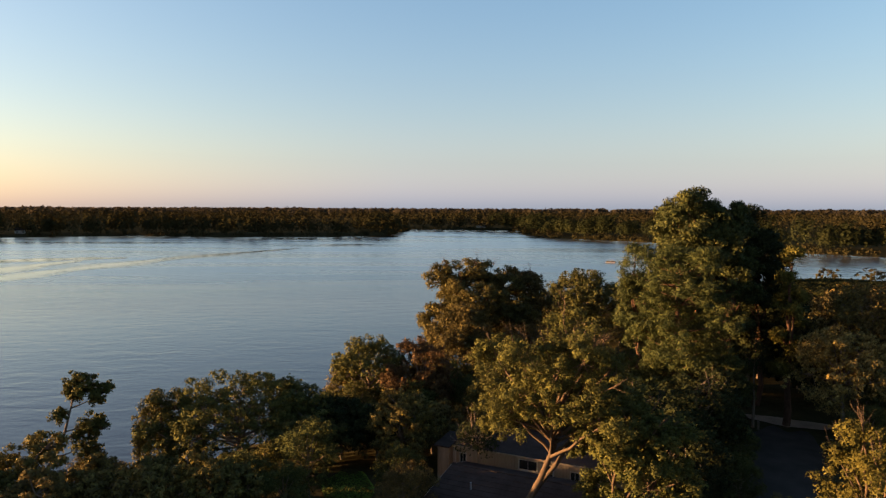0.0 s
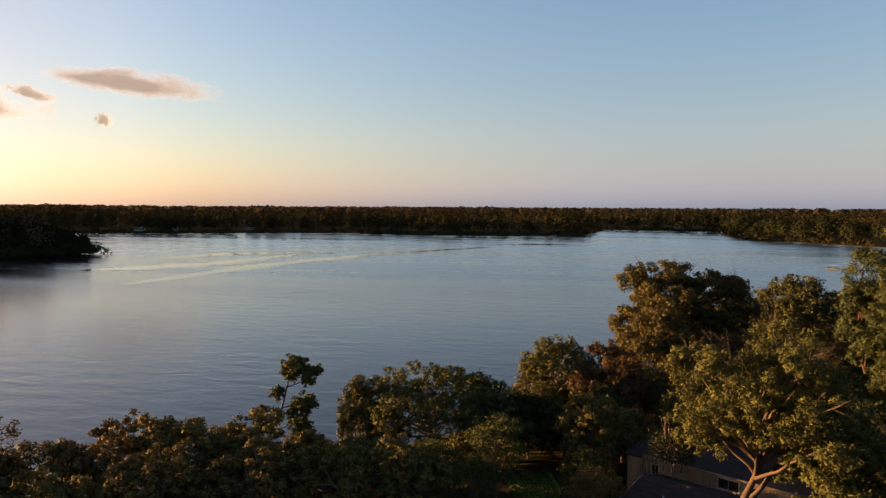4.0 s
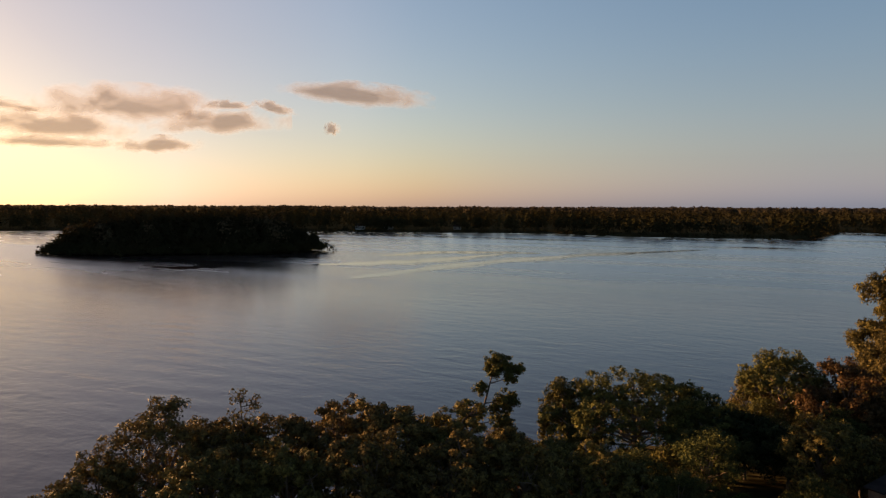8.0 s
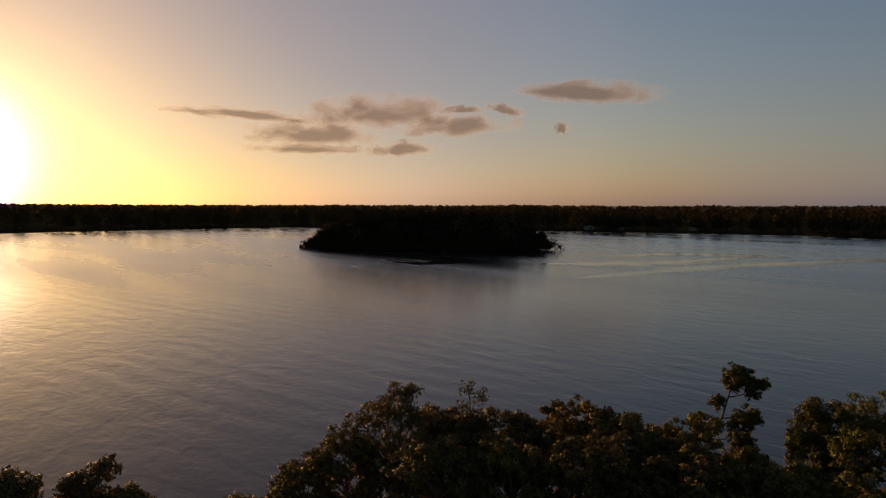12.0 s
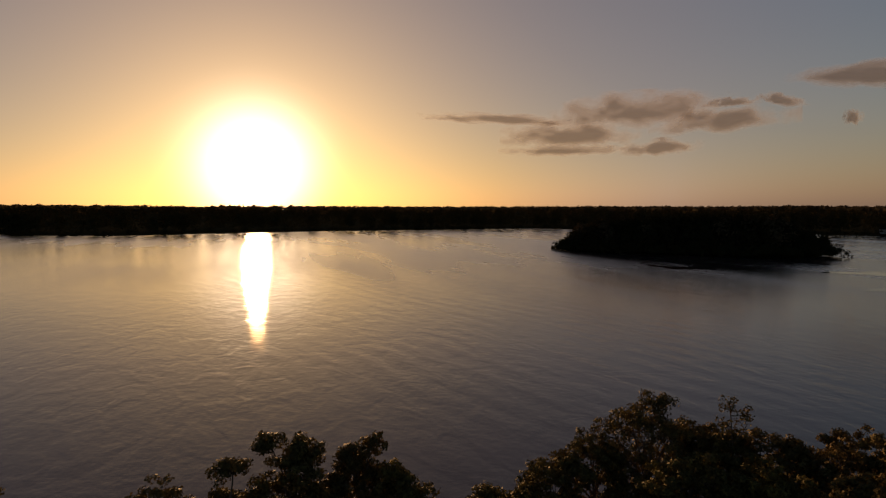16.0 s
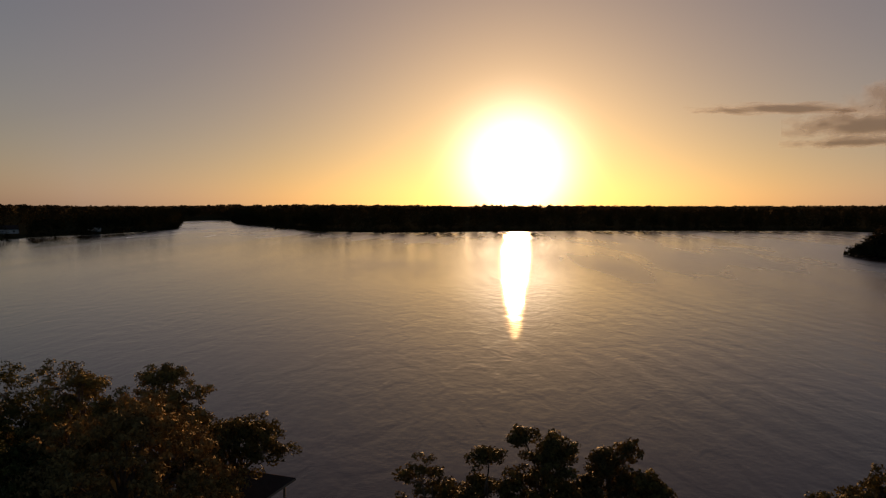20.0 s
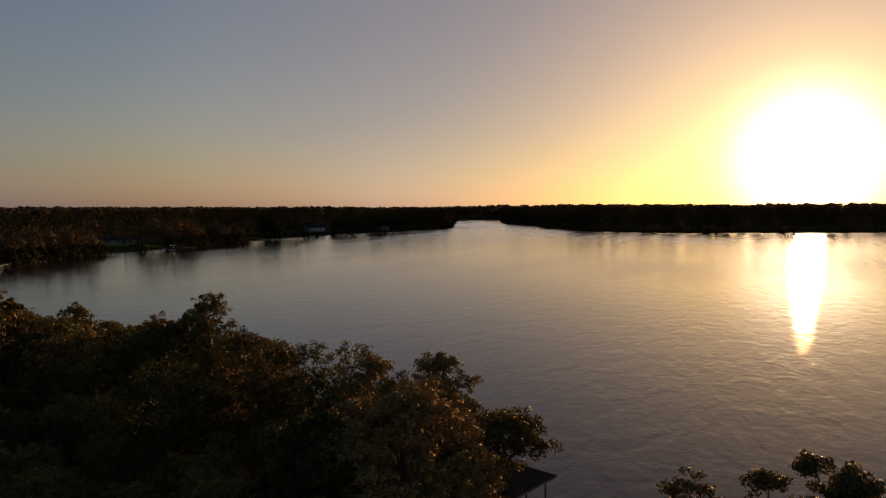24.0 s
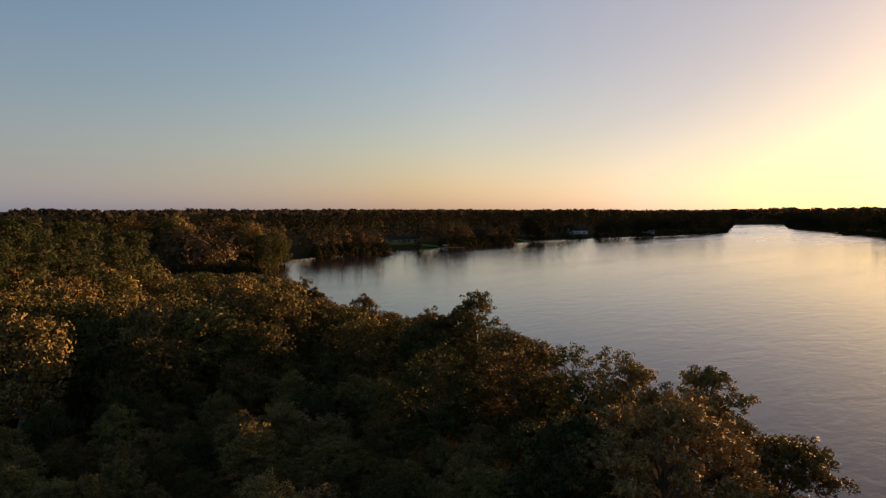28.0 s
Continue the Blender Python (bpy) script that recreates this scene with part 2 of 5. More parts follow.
UMBER = foliage("umber_leaves", ((0.0, (0.023, 0.018, 0.009)), (0.5, (0.061, 0.048, 0.017)), (1.0, (0.122, 0.089, 0.028))), 0.5, 0.2)
# green leaves darkened for trees standing in shade; the shade is in the colour
SHADY = foliage("shade_darkened_leaves", ((0.0, (0.009, 0.012, 0.006)), (0.5, (0.020, 0.024, 0.010)), (1.0, (0.042, 0.045, 0.016))))
COVE = foliage("cove_leaves", ((0.0, (0.033, 0.028, 0.015)), (0.5, (0.073, 0.055, 0.026)), (1.0, (0.128, 0.090, 0.036))), 0.95, 0.1, 0.0, 0.05, 0.15)
STANDS = foliage("shore_stand_leaves", ((0.0, (0.009, 0.011, 0.005)), (0.5, (0.019, 0.021, 0.009)), (1.0, (0.039, 0.034, 0.013))), 0.95, 0.25, 0.0, 0.05, 0.2)
NEEDLES = foliage("pine_needles", ((0.0, (0.014, 0.020, 0.008)), (0.5, (0.036, 0.043, 0.015)), (1.0, (0.078, 0.078, 0.024))), 0.5, 0.12)
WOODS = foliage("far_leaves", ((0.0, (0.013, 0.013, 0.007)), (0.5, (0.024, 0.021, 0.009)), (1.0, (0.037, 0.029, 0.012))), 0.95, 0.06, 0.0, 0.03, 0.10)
# paler and greyer than the far leaves: distance haze put into the colour
HILLS = foliage("haze_tinted_far_leaves", ((0.0, (0.028, 0.025, 0.018)), (0.5, (0.036, 0.031, 0.022)), (1.0, (0.048, 0.040, 0.028))), 0.95, 0.45, 0.0, 0.004, 0.2)

# ---- the lay of the land ----
# shore lines, as bearings and distances: the lake lies between the far one and the near one
FAR_SHORE = ((-80, 300), (-50, 345), (-33, 378), (-28, 390), (-18, 460), (-8, 540), (-6, 690), (3, 712), (4.2, 545), (12, 523), (18, 527),
             (24, 575), (41, 590), (52, 640), (66, 690), (83, 625), (100, 575), (106, 620), (109, 760), (112, 920), (112.3, 1180),
             (116, 1190), (116.6, 730), (120, 640), (126, 575), (132, 500), (139.5, 412), (146, 362), (150, 334), (153.5, 296), (156, 255))
NEAR_SHORE = ((153, 190), (147, 145), (139, 112), (130, 84), (120, 60), (110, 46), (100, 39), (90, 37), (80, 38), (70, 40), (60, 46),
              (50, 50), (40, 52), (32, 55), (22, 60), (12, 68), (4, 80), (-6, 105), (-12, 150), (-20, 200), (-28, 235), (-45, 230), (-70, 200))


def ring(pts, steps=4):
    """A polyline through the given bearings and distances, subdivided."""
    xy = np.array([polar(a, d).to_2d()[:] for a, d in pts])
    f = np.linspace(0, len(xy) - 1, (len(xy) - 1) * steps + 1)
    return np.stack([np.interp(f, np.arange(len(xy)), xy[:, k]) for k in (0, 1)], 1)


LAKE = np.concatenate([ring(FAR_SHORE), ring(NEAR_SHORE)])
ISLE = (53.6, 344.0, 62.0, 24.0)     # bearing, distance, half length, half width of the island
isle_c = np.array(polar(ISLE[0], ISLE[1]).to_2d())
isle_u = np.array((math.cos(radians(ISLE[0] - 9)), math.sin(radians(ISLE[0] - 9))))


def inside(p, poly):
    a, b = poly, np.roll(poly, -1, 0)
    c = np.zeros(len(p), bool)
    for (x0, y0), (x1, y1) in zip(a, b):
        if y0 != y1:
            c ^= ((y0 > p[:, 1]) != (y1 > p[:, 1])) & (p[:, 0] < (x1 - x0) * (p[:, 1] - y0) / (y1 - y0) + x0)
    return c


def edge_distance(p, poly):
    d = np.full(len(p), 1e9)
    for a, b in zip(poly, np.roll(poly, -1, 0)):
        ab = b - a
        t = np.clip(((p - a) @ ab) / max(ab @ ab, 1e-9), 0, 1)
        q = p - a - t[:, None] * ab
        d = np.minimum(d, np.hypot(q[:, 0], q[:, 1]))
    return d


def wave(p, scale, seed=0.0):
    """Smooth cheap unevenness between -1 and 1."""
    x, y = p[:, 0] / scale + seed, p[:, 1] / scale - seed
    return (np.sin(x * 1.7 + 1.3 * np.sin(y * 1.1)) + np.sin(y * 2.1 + 1.7 * np.sin(x * 0.9 + seed)) + np.sin((x + y) * 1.3 + 2.0)) / 3


def land(p):
    """Metres inland from the water's edge (minus: out on the lake)."""
    w = p + np.stack([wave(p, 14, 1.0), wave(p, 14, 5.0)], 1) * 2.0
    d = np.where(inside(w, LAKE), -1, 1) * edge_distance(w, LAKE)
    q = w - isle_c
    u, v = q @ isle_u, q @ np.array((-isle_u[1], isle_u[0]))
    r = np.hypot(u / ISLE[2], v / ISLE[3])
    return np.maximum(d, (1 - r) * ISLE[3])


def height(p):
    d = land(p)
    r = np.hypot(p[:, 0], p[:, 1])
    up = 0.06 + 2.1 * np.clip(d / 16, 0, 1) ** 1.25 + 0.35 * wave(p, 30) * np.clip(d / 20, 0, 1)
    far = np.clip((r - 800) / 1500, 0, 1)
    bearing = np.degrees(np.arctan2(-p[:, 0], p[:, 1]))
    ridge = 13 * np.clip((bearing - 118) / 25, 0, 1) + 8 * np.exp(-((bearing - 106) / 12) ** 2)
    up = up + far * (4.5 + 4.5 * wave(p, 420, 3.0) + ridge)
    return np.where(d > 0, up, np.maximum(-2.5, d * 1.0) - 0.05)


def mesh_object(name, verts, faces, mat, parent=None, smooth=False, normals=None):
    me = bpy.data.meshes.new(name)
    verts, faces = np.asarray(verts, np.float32), np.asarray(faces, np.int32)
    me.vertices.add(len(verts))
    me.vertices.foreach_set("co", verts.ravel())
    k = faces.shape[1]
    me.loops.add(faces.size)
    me.loops.foreach_set("vertex_index", faces.ravel())
    me.polygons.add(len(faces))
    me.polygons.foreach_set("loop_start", np.arange(0, faces.size, k, dtype=np.int32))
    if smooth:
        me.polygons.foreach_set("use_smooth", np.ones(len(faces), bool))
    me.materials.append(mat)
    me.update(calc_edges=True)
    if normals is not None:
        me.polygons.foreach_set("use_smooth", np.ones(len(faces), bool))
        me.normals_split_custom_set_from_vertices(normals)
    ob = new(name, me)
    ob.parent = parent
    return ob


def polar_grid(radii, turns):
    a = np.linspace(0, 2 * np.pi, turns, endpoint=False)
    xy = np.stack([-np.outer(radii, np.sin(a)), np.outer(radii, np.cos(a))], -1).reshape(-1, 2)
    i, j = np.meshgrid(np.arange(len(radii) - 1), np.arange(turns), indexing="ij")
    k = (j + 1) % turns
    f = np.stack([i * turns + j, i * turns + k, (i + 1) * turns + k, (i + 1) * turns + j], -1).reshape(-1, 4)
    return xy, f[:, ::-1]


radii = np.concatenate([[0.0, 6, 12, 18], np.geomspace(24, 1300, 180), np.geomspace(1400, 4900, 14)])
gxy, gf = polar_grid(radii, 540)
gxy = gxy + np.array((0.4, 0.3))
ground = mesh_object("ground", np.column_stack([gxy, height(gxy)]), gf, GROUND, None, True)
tagged(ground, "wooded lakeside ground with leaf litter and grass", "ground", kind="structure")
wxy, wf = polar_grid(np.array([20, 60, 150, 400, 1000, 2200.0]), 48)
water = mesh_object("water", np.column_stack([wxy, np.zeros(len(wxy))]), wf, WATER)
tagged(water, "calm lake water with fine ripples mirroring the evening sky", "lake", kind="structure")


def ground_z(x, y):
    return float(height(np.array([[x, y]]))[0])


# ---- trees ----
rng = np.random.default_rng(7)


def unit(n, r):
    v = r.normal(size=(n, 3))
    return v / np.linalg.norm(v, axis=1)[:, None]


def leaf_mesh(centres, normals, sizes, r, slim=0.55):
    """One pointed leaf a centre, facing along its normal."""
    n = len(centres)
    side = np.cross(normals, unit(n, r))
    side /= np.linalg.norm(side, axis=1)[:, None] + 1e-9
    along = np.cross(side, normals)
    s = sizes[:, None]
    a, b = along * s * 0.5, side * s * 0.5 * slim
    v = np.stack([centres - a - b, centres + a, centres - a + b], 1).reshape(-1, 3)
    return v, np.arange(n * 3).reshape(-1, 3)


def clump_leaves(cc, cr, per, size, r, flat=0.75, slim=0.6):
    """Leaves gathered on the outsides of clumps."""
    n = len(cc)
    k = np.repeat(np.arange(n), np.maximum(4, (per * (cr / cr.mean()) ** 2).astype(int)))
    d = unit(len(k), r) + np.array((0, 0, 0.3))
    d /= np.linalg.norm(d, axis=1)[:, None]
    rad = cr[k] * r.uniform(0.45, 1.12, len(k))
    c = cc[k] + d * rad[:, None] * np.array((1, 1, flat))
    nrm = d + np.array((0, 0, 0.15)) + unit(len(k), r) * 0.8
    nrm /= np.linalg.norm(nrm, axis=1)[:, None]
    # a leaf is shaded half by its own tilt, half by the form of its clump
    form = nrm * 0.5 + d * 0.7
    form /= np.linalg.norm(form, axis=1)[:, None]
    return *leaf_mesh(c, nrm, size * r.uniform(0.6, 1.35, len(k)), r, slim), np.repeat(form, 3, 0)


def tube(path, radii_, sides=6):
    path = np.asarray(path, float)
    n = len(path)
    t = np.gradient(path, axis=0)
    t /= np.linalg.norm(t, axis=1)[:, None] + 1e-9
    ref = np.where(np.abs(t[:, 2:]) > 0.9, np.array([[1.0, 0, 0]]), np.array([[0, 0, 1.0]]))
    u = np.cross(t, ref)
    u /= np.linalg.norm(u, axis=1)[:, None] + 1e-9
    w = np.cross(t, u)
    a = np.linspace(0, 2 * np.pi, sides, endpoint=False)
    v = path[:, None] + np.asarray(radii_)[:, None, None] * (u[:, None] * np.cos(a)[None, :, None] + w[:, None] * np.sin(a)[None, :, None])
    i, j = np.meshgrid(np.arange(n - 1), np.arange(sides), indexing="ij")
    k = (j + 1) % sides
    f = np.stack([i * sides + j, i * sides + k, (i + 1) * sides + k, (i + 1) * sides + j], -1).reshape(-1, 4)
    return v.reshape(-1, 3), f


def join(parts):
    vs, fs, o = [], [], 0
    for v, f in parts:
        vs.append(v)
        fs.append(f + o)
        o += len(v)
    return np.concatenate(vs), np.concatenate(fs)


def bend(a, b, sag, n, r, wob=0.06):
    t = np.linspace(0, 1, n)[:, None]
    a, b = np.asarray(a, float), np.asarray(b, float)
    p = a + (b - a) * t
    p[:, 2] += (np.sin(t[:, 0] * np.pi) * sag)
    p[1:-1] += r.normal(size=(n - 2, 3)) * wob * np.linalg.norm(b - a) * 0.25
    return p


def broadleaf(name, tall, wide, seed, mat, bark=None, leaves=6000, lobes=16, size=0.165, puff=0.37, low=0.10, lean=(0, 0), label="", gaps=0.0, peak=0.0, trunk_r=None, fork=None, twigs=True, bare=0):
    """A tree at the origin: tapered trunk with limbs, and a crown of lobes, each a bunch of leaf clumps."""
    r = np.random.default_rng(seed)
    bark = bark or BARK
    root = new(name)
    c0 = tall * low
    mid, half = (tall + c0) / 2, (tall - c0) / 2
    # lobes spread evenly over an uneven dome, with a few inside
    k = np.arange(lobes) + 0.5
    up = 1 - 1.62 * k / lobes
    turn = k * 2.39996 + seed
    d = np.column_stack([np.cos(turn) * np.sqrt(1 - up ** 2), np.sin(turn) * np.sqrt(1 - up ** 2), up]) + r.normal(size=(lobes, 3)) * 0.14
    q = r.uniform(0.62, 1.0, lobes)
    lr = r.uniform(0.75, 1.25, lobes) * wide * 0.5 * 1.15 / math.sqrt(lobes / 3.2)
    taper = 1 - peak * np.clip(d[:, 2] * q, 0, 1)
    lc = np.column_stack([d[:, 0] * q * (wide / 2 - lr * 0.6) * taper, d[:, 1] * q * (wide / 2 - lr * 0.6) * taper, mid + d[:, 2] * q * np.maximum(half - lr * 0.55, 0.2)])
    lc[:, 2] = c0 + (lc[:, 2] - c0) * (tall - c0) / ((lc[:, 2] + lr * 0.9).max() - c0)
    lc[:, 0] += lean[0] * (lc[:, 2] / tall)
    lc[:, 1] += lean[1] * (lc[:, 2] / tall)
    # clumps over the outer side of every lobe
    per = int(np.clip(36 * (wide * tall / 70.0), 18, 60) * 16 / lobes)
    kk = np.repeat(np.arange(lobes), per)
    o = d[kk] / np.linalg.norm(d[kk], axis=1)[:, None]
    e = unit(len(kk), r) + o * 0.55 + np.array((0, 0, 0.25))
    e /= np.linalg.norm(e, axis=1)[:, None]
    cr = puff * r.uniform(0.7, 1.35, len(kk))
    cc = lc[kk] + e * (lr[kk] * r.uniform(0.4, 1.02, len(kk)))[:, None] * np.array((1, 1, 0.85))
    cc[:, 2] = np.maximum(cc[:, 2], 0.4)
    if gaps:
        keep = r.uniform(0, 1, len(cc)) > gaps
        cc, cr = cc[keep], cr[keep]
    v, f, form = clump_leaves(cc, cr, leaves / len(cc), size, r)
    mesh_object("crown", v, f, mat, root, normals=form)
    rad = trunk_r or 0.018 * tall + 0.05
    tip = np.array((lean[0] * 0.85, lean[1] * 0.85, tall * 0.84))
    spine = bend((0, 0, -0.4), tip, 0, 8, r, 0.07)
    wood = [tube(spine, np.linspace(rad, rad * 0.16, 8), 8)]
    for i in range(lobes):
        u = np.clip((lc[i, 2] - c0) / (tall - c0), 0, 1)
        start = max(low * 0.9, 0.14)
        f = np.clip(start + (0.66 - start) * u + r.normal() * 0.03, 0.1, 0.8) / 0.84 * 7
        j = int(min(f, 6))
        a = spine[j] + (spine[j + 1] - spine[j]) * (f - j)
        wood.append(tube(bend(a, lc[i], r.uniform(-0.1, 0.3), 6, r), np.linspace(rad * 0.38, 0.035, 6), 6))
        for c in () if not twigs else cc[i * 3:i * 3 + 3] if gaps == 0 else cc[np.argsort(((cc - lc[i]) ** 2).sum(1))[:14:2]]:
            if np.linalg.norm(c - lc[i]) < lr[i] * 1.6:
                wood.append(tube(bend(lc[i], c, 0.0, 4, r), np.linspace(0.04, 0.012, 4), 4))
    for i in range(bare):     # bare twigs that stand out of the leaves
        j = i % lobes
        way = d[j] / np.linalg.norm(d[j]) + np.array((0, 0, 0.7)) + unit(1, r)[0] * 0.4
        end = lc[j] + way / np.linalg.norm(way) * (lr[j] + r.uniform(0.3, 0.9))
        limb = bend(lc[j], end, 0.0, 5, r, 0.12)
        wood.append(tube(limb, np.linspace(0.035, 0.009, 5), 4))
        for m in range(3):
            wood.append(tube(bend(limb[2 + m // 2], end + unit(1, r)[0] * 0.45, 0.0, 3, r, 0.1), np.linspace(0.016, 0.006, 3), 4))
    if fork:
        wood.append(tube(bend(spine[2], fork, 0.35, 7, r, 0.03), np.linspace(rad * 0.6, 0.05, 7), 7))
    mesh_object("trunk", *join(wood), bark, root, True)
    return tagged(root, label, "tree")


def pine(name, tall, wide, seed, label, leaves=9000, low=0.35, mat=None):
    """A pine: straight bole, rising boughs, and rounded puffs of needles at their ends."""
    r = np.random.default_rng(seed)
    root = new(name)
    rad = 0.014 * tall + 0.06
    spine = bend((0, 0, -0.4), (r.normal() * 0.3, r.normal() * 0.3, tall * 0.96), 0, 10, r, 0.03)
    wood, cc, cr = [tube(spine, np.linspace(rad, rad * 0.2, 10), 8)], [], []
    z, a = tall * low, r.uniform(0, 6)
    while z < tall * 0.95:
        u = (z / tall - low) / (1 - low)
        reach = wide / 2 * (0.8 + 0.3 * u) * max(1 - u ** 4.0, 0.0) ** 0.75
        for _ in range(r.integers(3, 5)):
            a += 2.39996 + r.normal() * 0.3
            g = reach * r.uniform(0.45, 1.1) + 0.3
            end = np.array((math.cos(a) * g, math.sin(a) * g, min(z + g * r.uniform(0.15, 0.5), tall - 0.5)))
            base = np.array([np.interp(z, spine[:, 2], spine[:, m]) for m in range(3)])
            wood.append(tube(bend(base, end, -0.08 * g, 6, r), np.linspace(rad * 0.32, 0.03, 6), 5))
            puff = r.uniform(0.8, 1.25) * (0.075 * wide + 0.5)
            for m in range(13):
                w = unit(1, r)[0] * np.array((1, 1, 0.8)) * puff * r.uniform(0.4, 1.2)
                cc.append(end + w)
                cr.append(puff * r.uniform(0.28, 0.48))
            if g > 1.6:
                for m in range(6):
                    cc.append(base + (end - base) * r.uniform(0.35, 0.8) + unit(1, r)[0] * np.array((1, 1, 0.5)) * puff * 0.7 + np.array((0, 0, 0.2)))
                    cr.append(puff * r.uniform(0.3, 0.5))
        z += tall * 0.05 * r.uniform(0.8, 1.3)
    for m in range(9):
        cc.append(spine[-1] + unit(1, r)[0] * np.array((0.9, 0.9, 0.6)))
        cr.append(r.uniform(0.4, 0.6))
    cc, cr = np.array(cc), np.array(cr)
    cc[:, 2] = np.minimum(cc[:, 2], tall - cr * 0.6)
    v, f, form = clump_leaves(cc, cr, leaves * 1.8 / len(cc), 0.32, r, 0.8, 0.22)
    mesh_object("crown", v, f, mat or NEEDLES, root, normals=form)
    mesh_object("trunk", *join(wood), RED_BARK, root, True)
    return tagged(root, label, "tree")


def stand(ob, az, dist, turn=0.0, scale=1.0, sink=0.0):
    p = polar(az, dist)
    ob.matrix_basis = pose(p.x, p.y, ground_z(p.x, p.y) - sink, 0, 0, turn) @ Matrix.Scale(scale, 4)
    return ob


def top_at(az, dist, el):
    """How tall a tree is there whose top is seen at that elevation from the hovering camera."""
    p = polar(az, dist)
    return EYE + dist * math.tan(radians(el)) - ground_z(p.x, p.y)


def spindly(name, path, rad, clumps, seed, mat, label, per=1100, size=0.21):
    """A thin leaning tree: a bent stem (offsets to the right, away and up) with single leaf clumps (the same, and a radius)."""
    r = np.random.default_rng(seed)
    root = new(name)
    path = np.array(path, float)
    f = np.linspace(0, len(path) - 1, 4 * len(path))
    fine = np.stack([np.interp(f, np.arange(len(path)), path[:, k]) for k in range(3)], 1)
    wood = [tube(fine, np.linspace(rad, 0.03, len(fine)), 7)]
    cc = np.array([c[:3] for c in clumps], float)
    cr = np.array([c[3] * 1.35 for c in clumps], float)
    small, rr = [], []
    for c, q in zip(cc, cr):
        near = fine[np.abs(fine[:, 2] - (c[2] - q * 0.7)).argmin()]
        wood.append(tube(bend(near, c, 0.0, 5, r), np.linspace(rad * 0.4, 0.02, 5), 5))
        k = int(16 + q * 14)
        o = c + unit(k, r) * (r.uniform(0.2, 1.1, k) * q)[:, None]
        small.extend(o)
        rr.extend(r.uniform(0.24, 0.42, k) * max(q, 0.8))
        for e in o[:4]:
            wood.append(tube(bend(c, e, 0.0, 3, r), np.linspace(0.035, 0.012, 3), 4))
    v, f, form = clump_leaves(np.array(small), np.array(rr), per * len(cc) / len(small), size, r)
    mesh_object("crown", v, f, mat, root, normals=form)
    mesh_object("trunk", *join(wood), BARK, root, True)
    return tagged(root, label, "tree")


# shoreline and garden trees: bearing, distance, elevation of the top, width, leaves' colour, number of leaves, more
SHORE = "glossy olive tree in the shoreline thicket"
POINT = "oak on the point, dark against the sunlit water"
WOOD = "olive oak in the shoreline wood"
CABIN_TREES = (
    # round the cabin and the cove beyond it
    ("oak_tree", 17.2, 55, -13.2, 13.0, GOLD, 19000, dict(lobes=30, gaps=0.3), "broad olive-green oak on the lake shore"),
    ("oak_tree", 22.8, 56.5, -14.3, 4.6, GOLD, 5000, dict(lobes=12, gaps=0.2), "slim olive-green oak on the lake shore"),
    ("oak_tree", 12.7, 58, -14.2, 3.4, GOLD, 4000, dict(lobes=13), "olive-green oak on the lake shore"),
    ("shrub", 15.0, 46, -19.0, 1.8, YELLOW, 900, dict(lobes=9), "small bright yellow shrub under the oak"),
    ("oak_tree", 6.3, 62, -10.8, 7.5, GOLD, 9000, dict(lobes=17, gaps=0.12), "yellow-green oak beside the rusty maple"),
    ("maple_tree", 2.0, 60, -11.1, 7.5, RUSSET, 11000, dict(lobes=16, gaps=0.15), "maple with rusty red-brown autumn leaves"),
    ("maple_tree", -3.0, 78, -4.4, 12.5, UMBER, 28000, dict(lobes=31, gaps=0.22, puff=0.56, bare=8, twigs=False, bark=RED_BARK), "tall olive-brown tree above the cabin"),
    ("maple_tree", -1.6, 71, -8.2, 8.5, UMBER, 13000, dict(lobes=20, puff=0.5, twigs=False, bark=RED_BARK), "dense olive-brown tree under the taller one"),
    ("oak_tree", -6.6, 82, -5.0, 8.0, UMBER, 11000, dict(lobes=16, puff=0.5, bare=10, bark=RED_BARK), "brown-tinged oak behind the cabin"),
)
HOUSE_TREES = (
    ("oak_tree", -11.9, 95, -5.2, 13.0, GREEN, 13000, dict(lobes=24, puff=0.5), "dark green oak on the far side of the cabin"),
    ("oak_tree", -8.0, 72, -9.5, 9.0, OLIVE, 8000, dict(lobes=17), "olive oak standing over the cabin roof"),
    ("elm_tree", -6.4, 37, -8.8, 9.0, GOLD, 42000, dict(lobes=30, gaps=0.25, bare=14, puff=0.34, size=0.125, bark=PALE_BARK, low=0.42, trunk_r=0.27, lean=(3.4, 0.3), fork=(5.2, 0.4, 9.4)), "airy yellow-green tree with forked pale trunk by the cabin"),
)
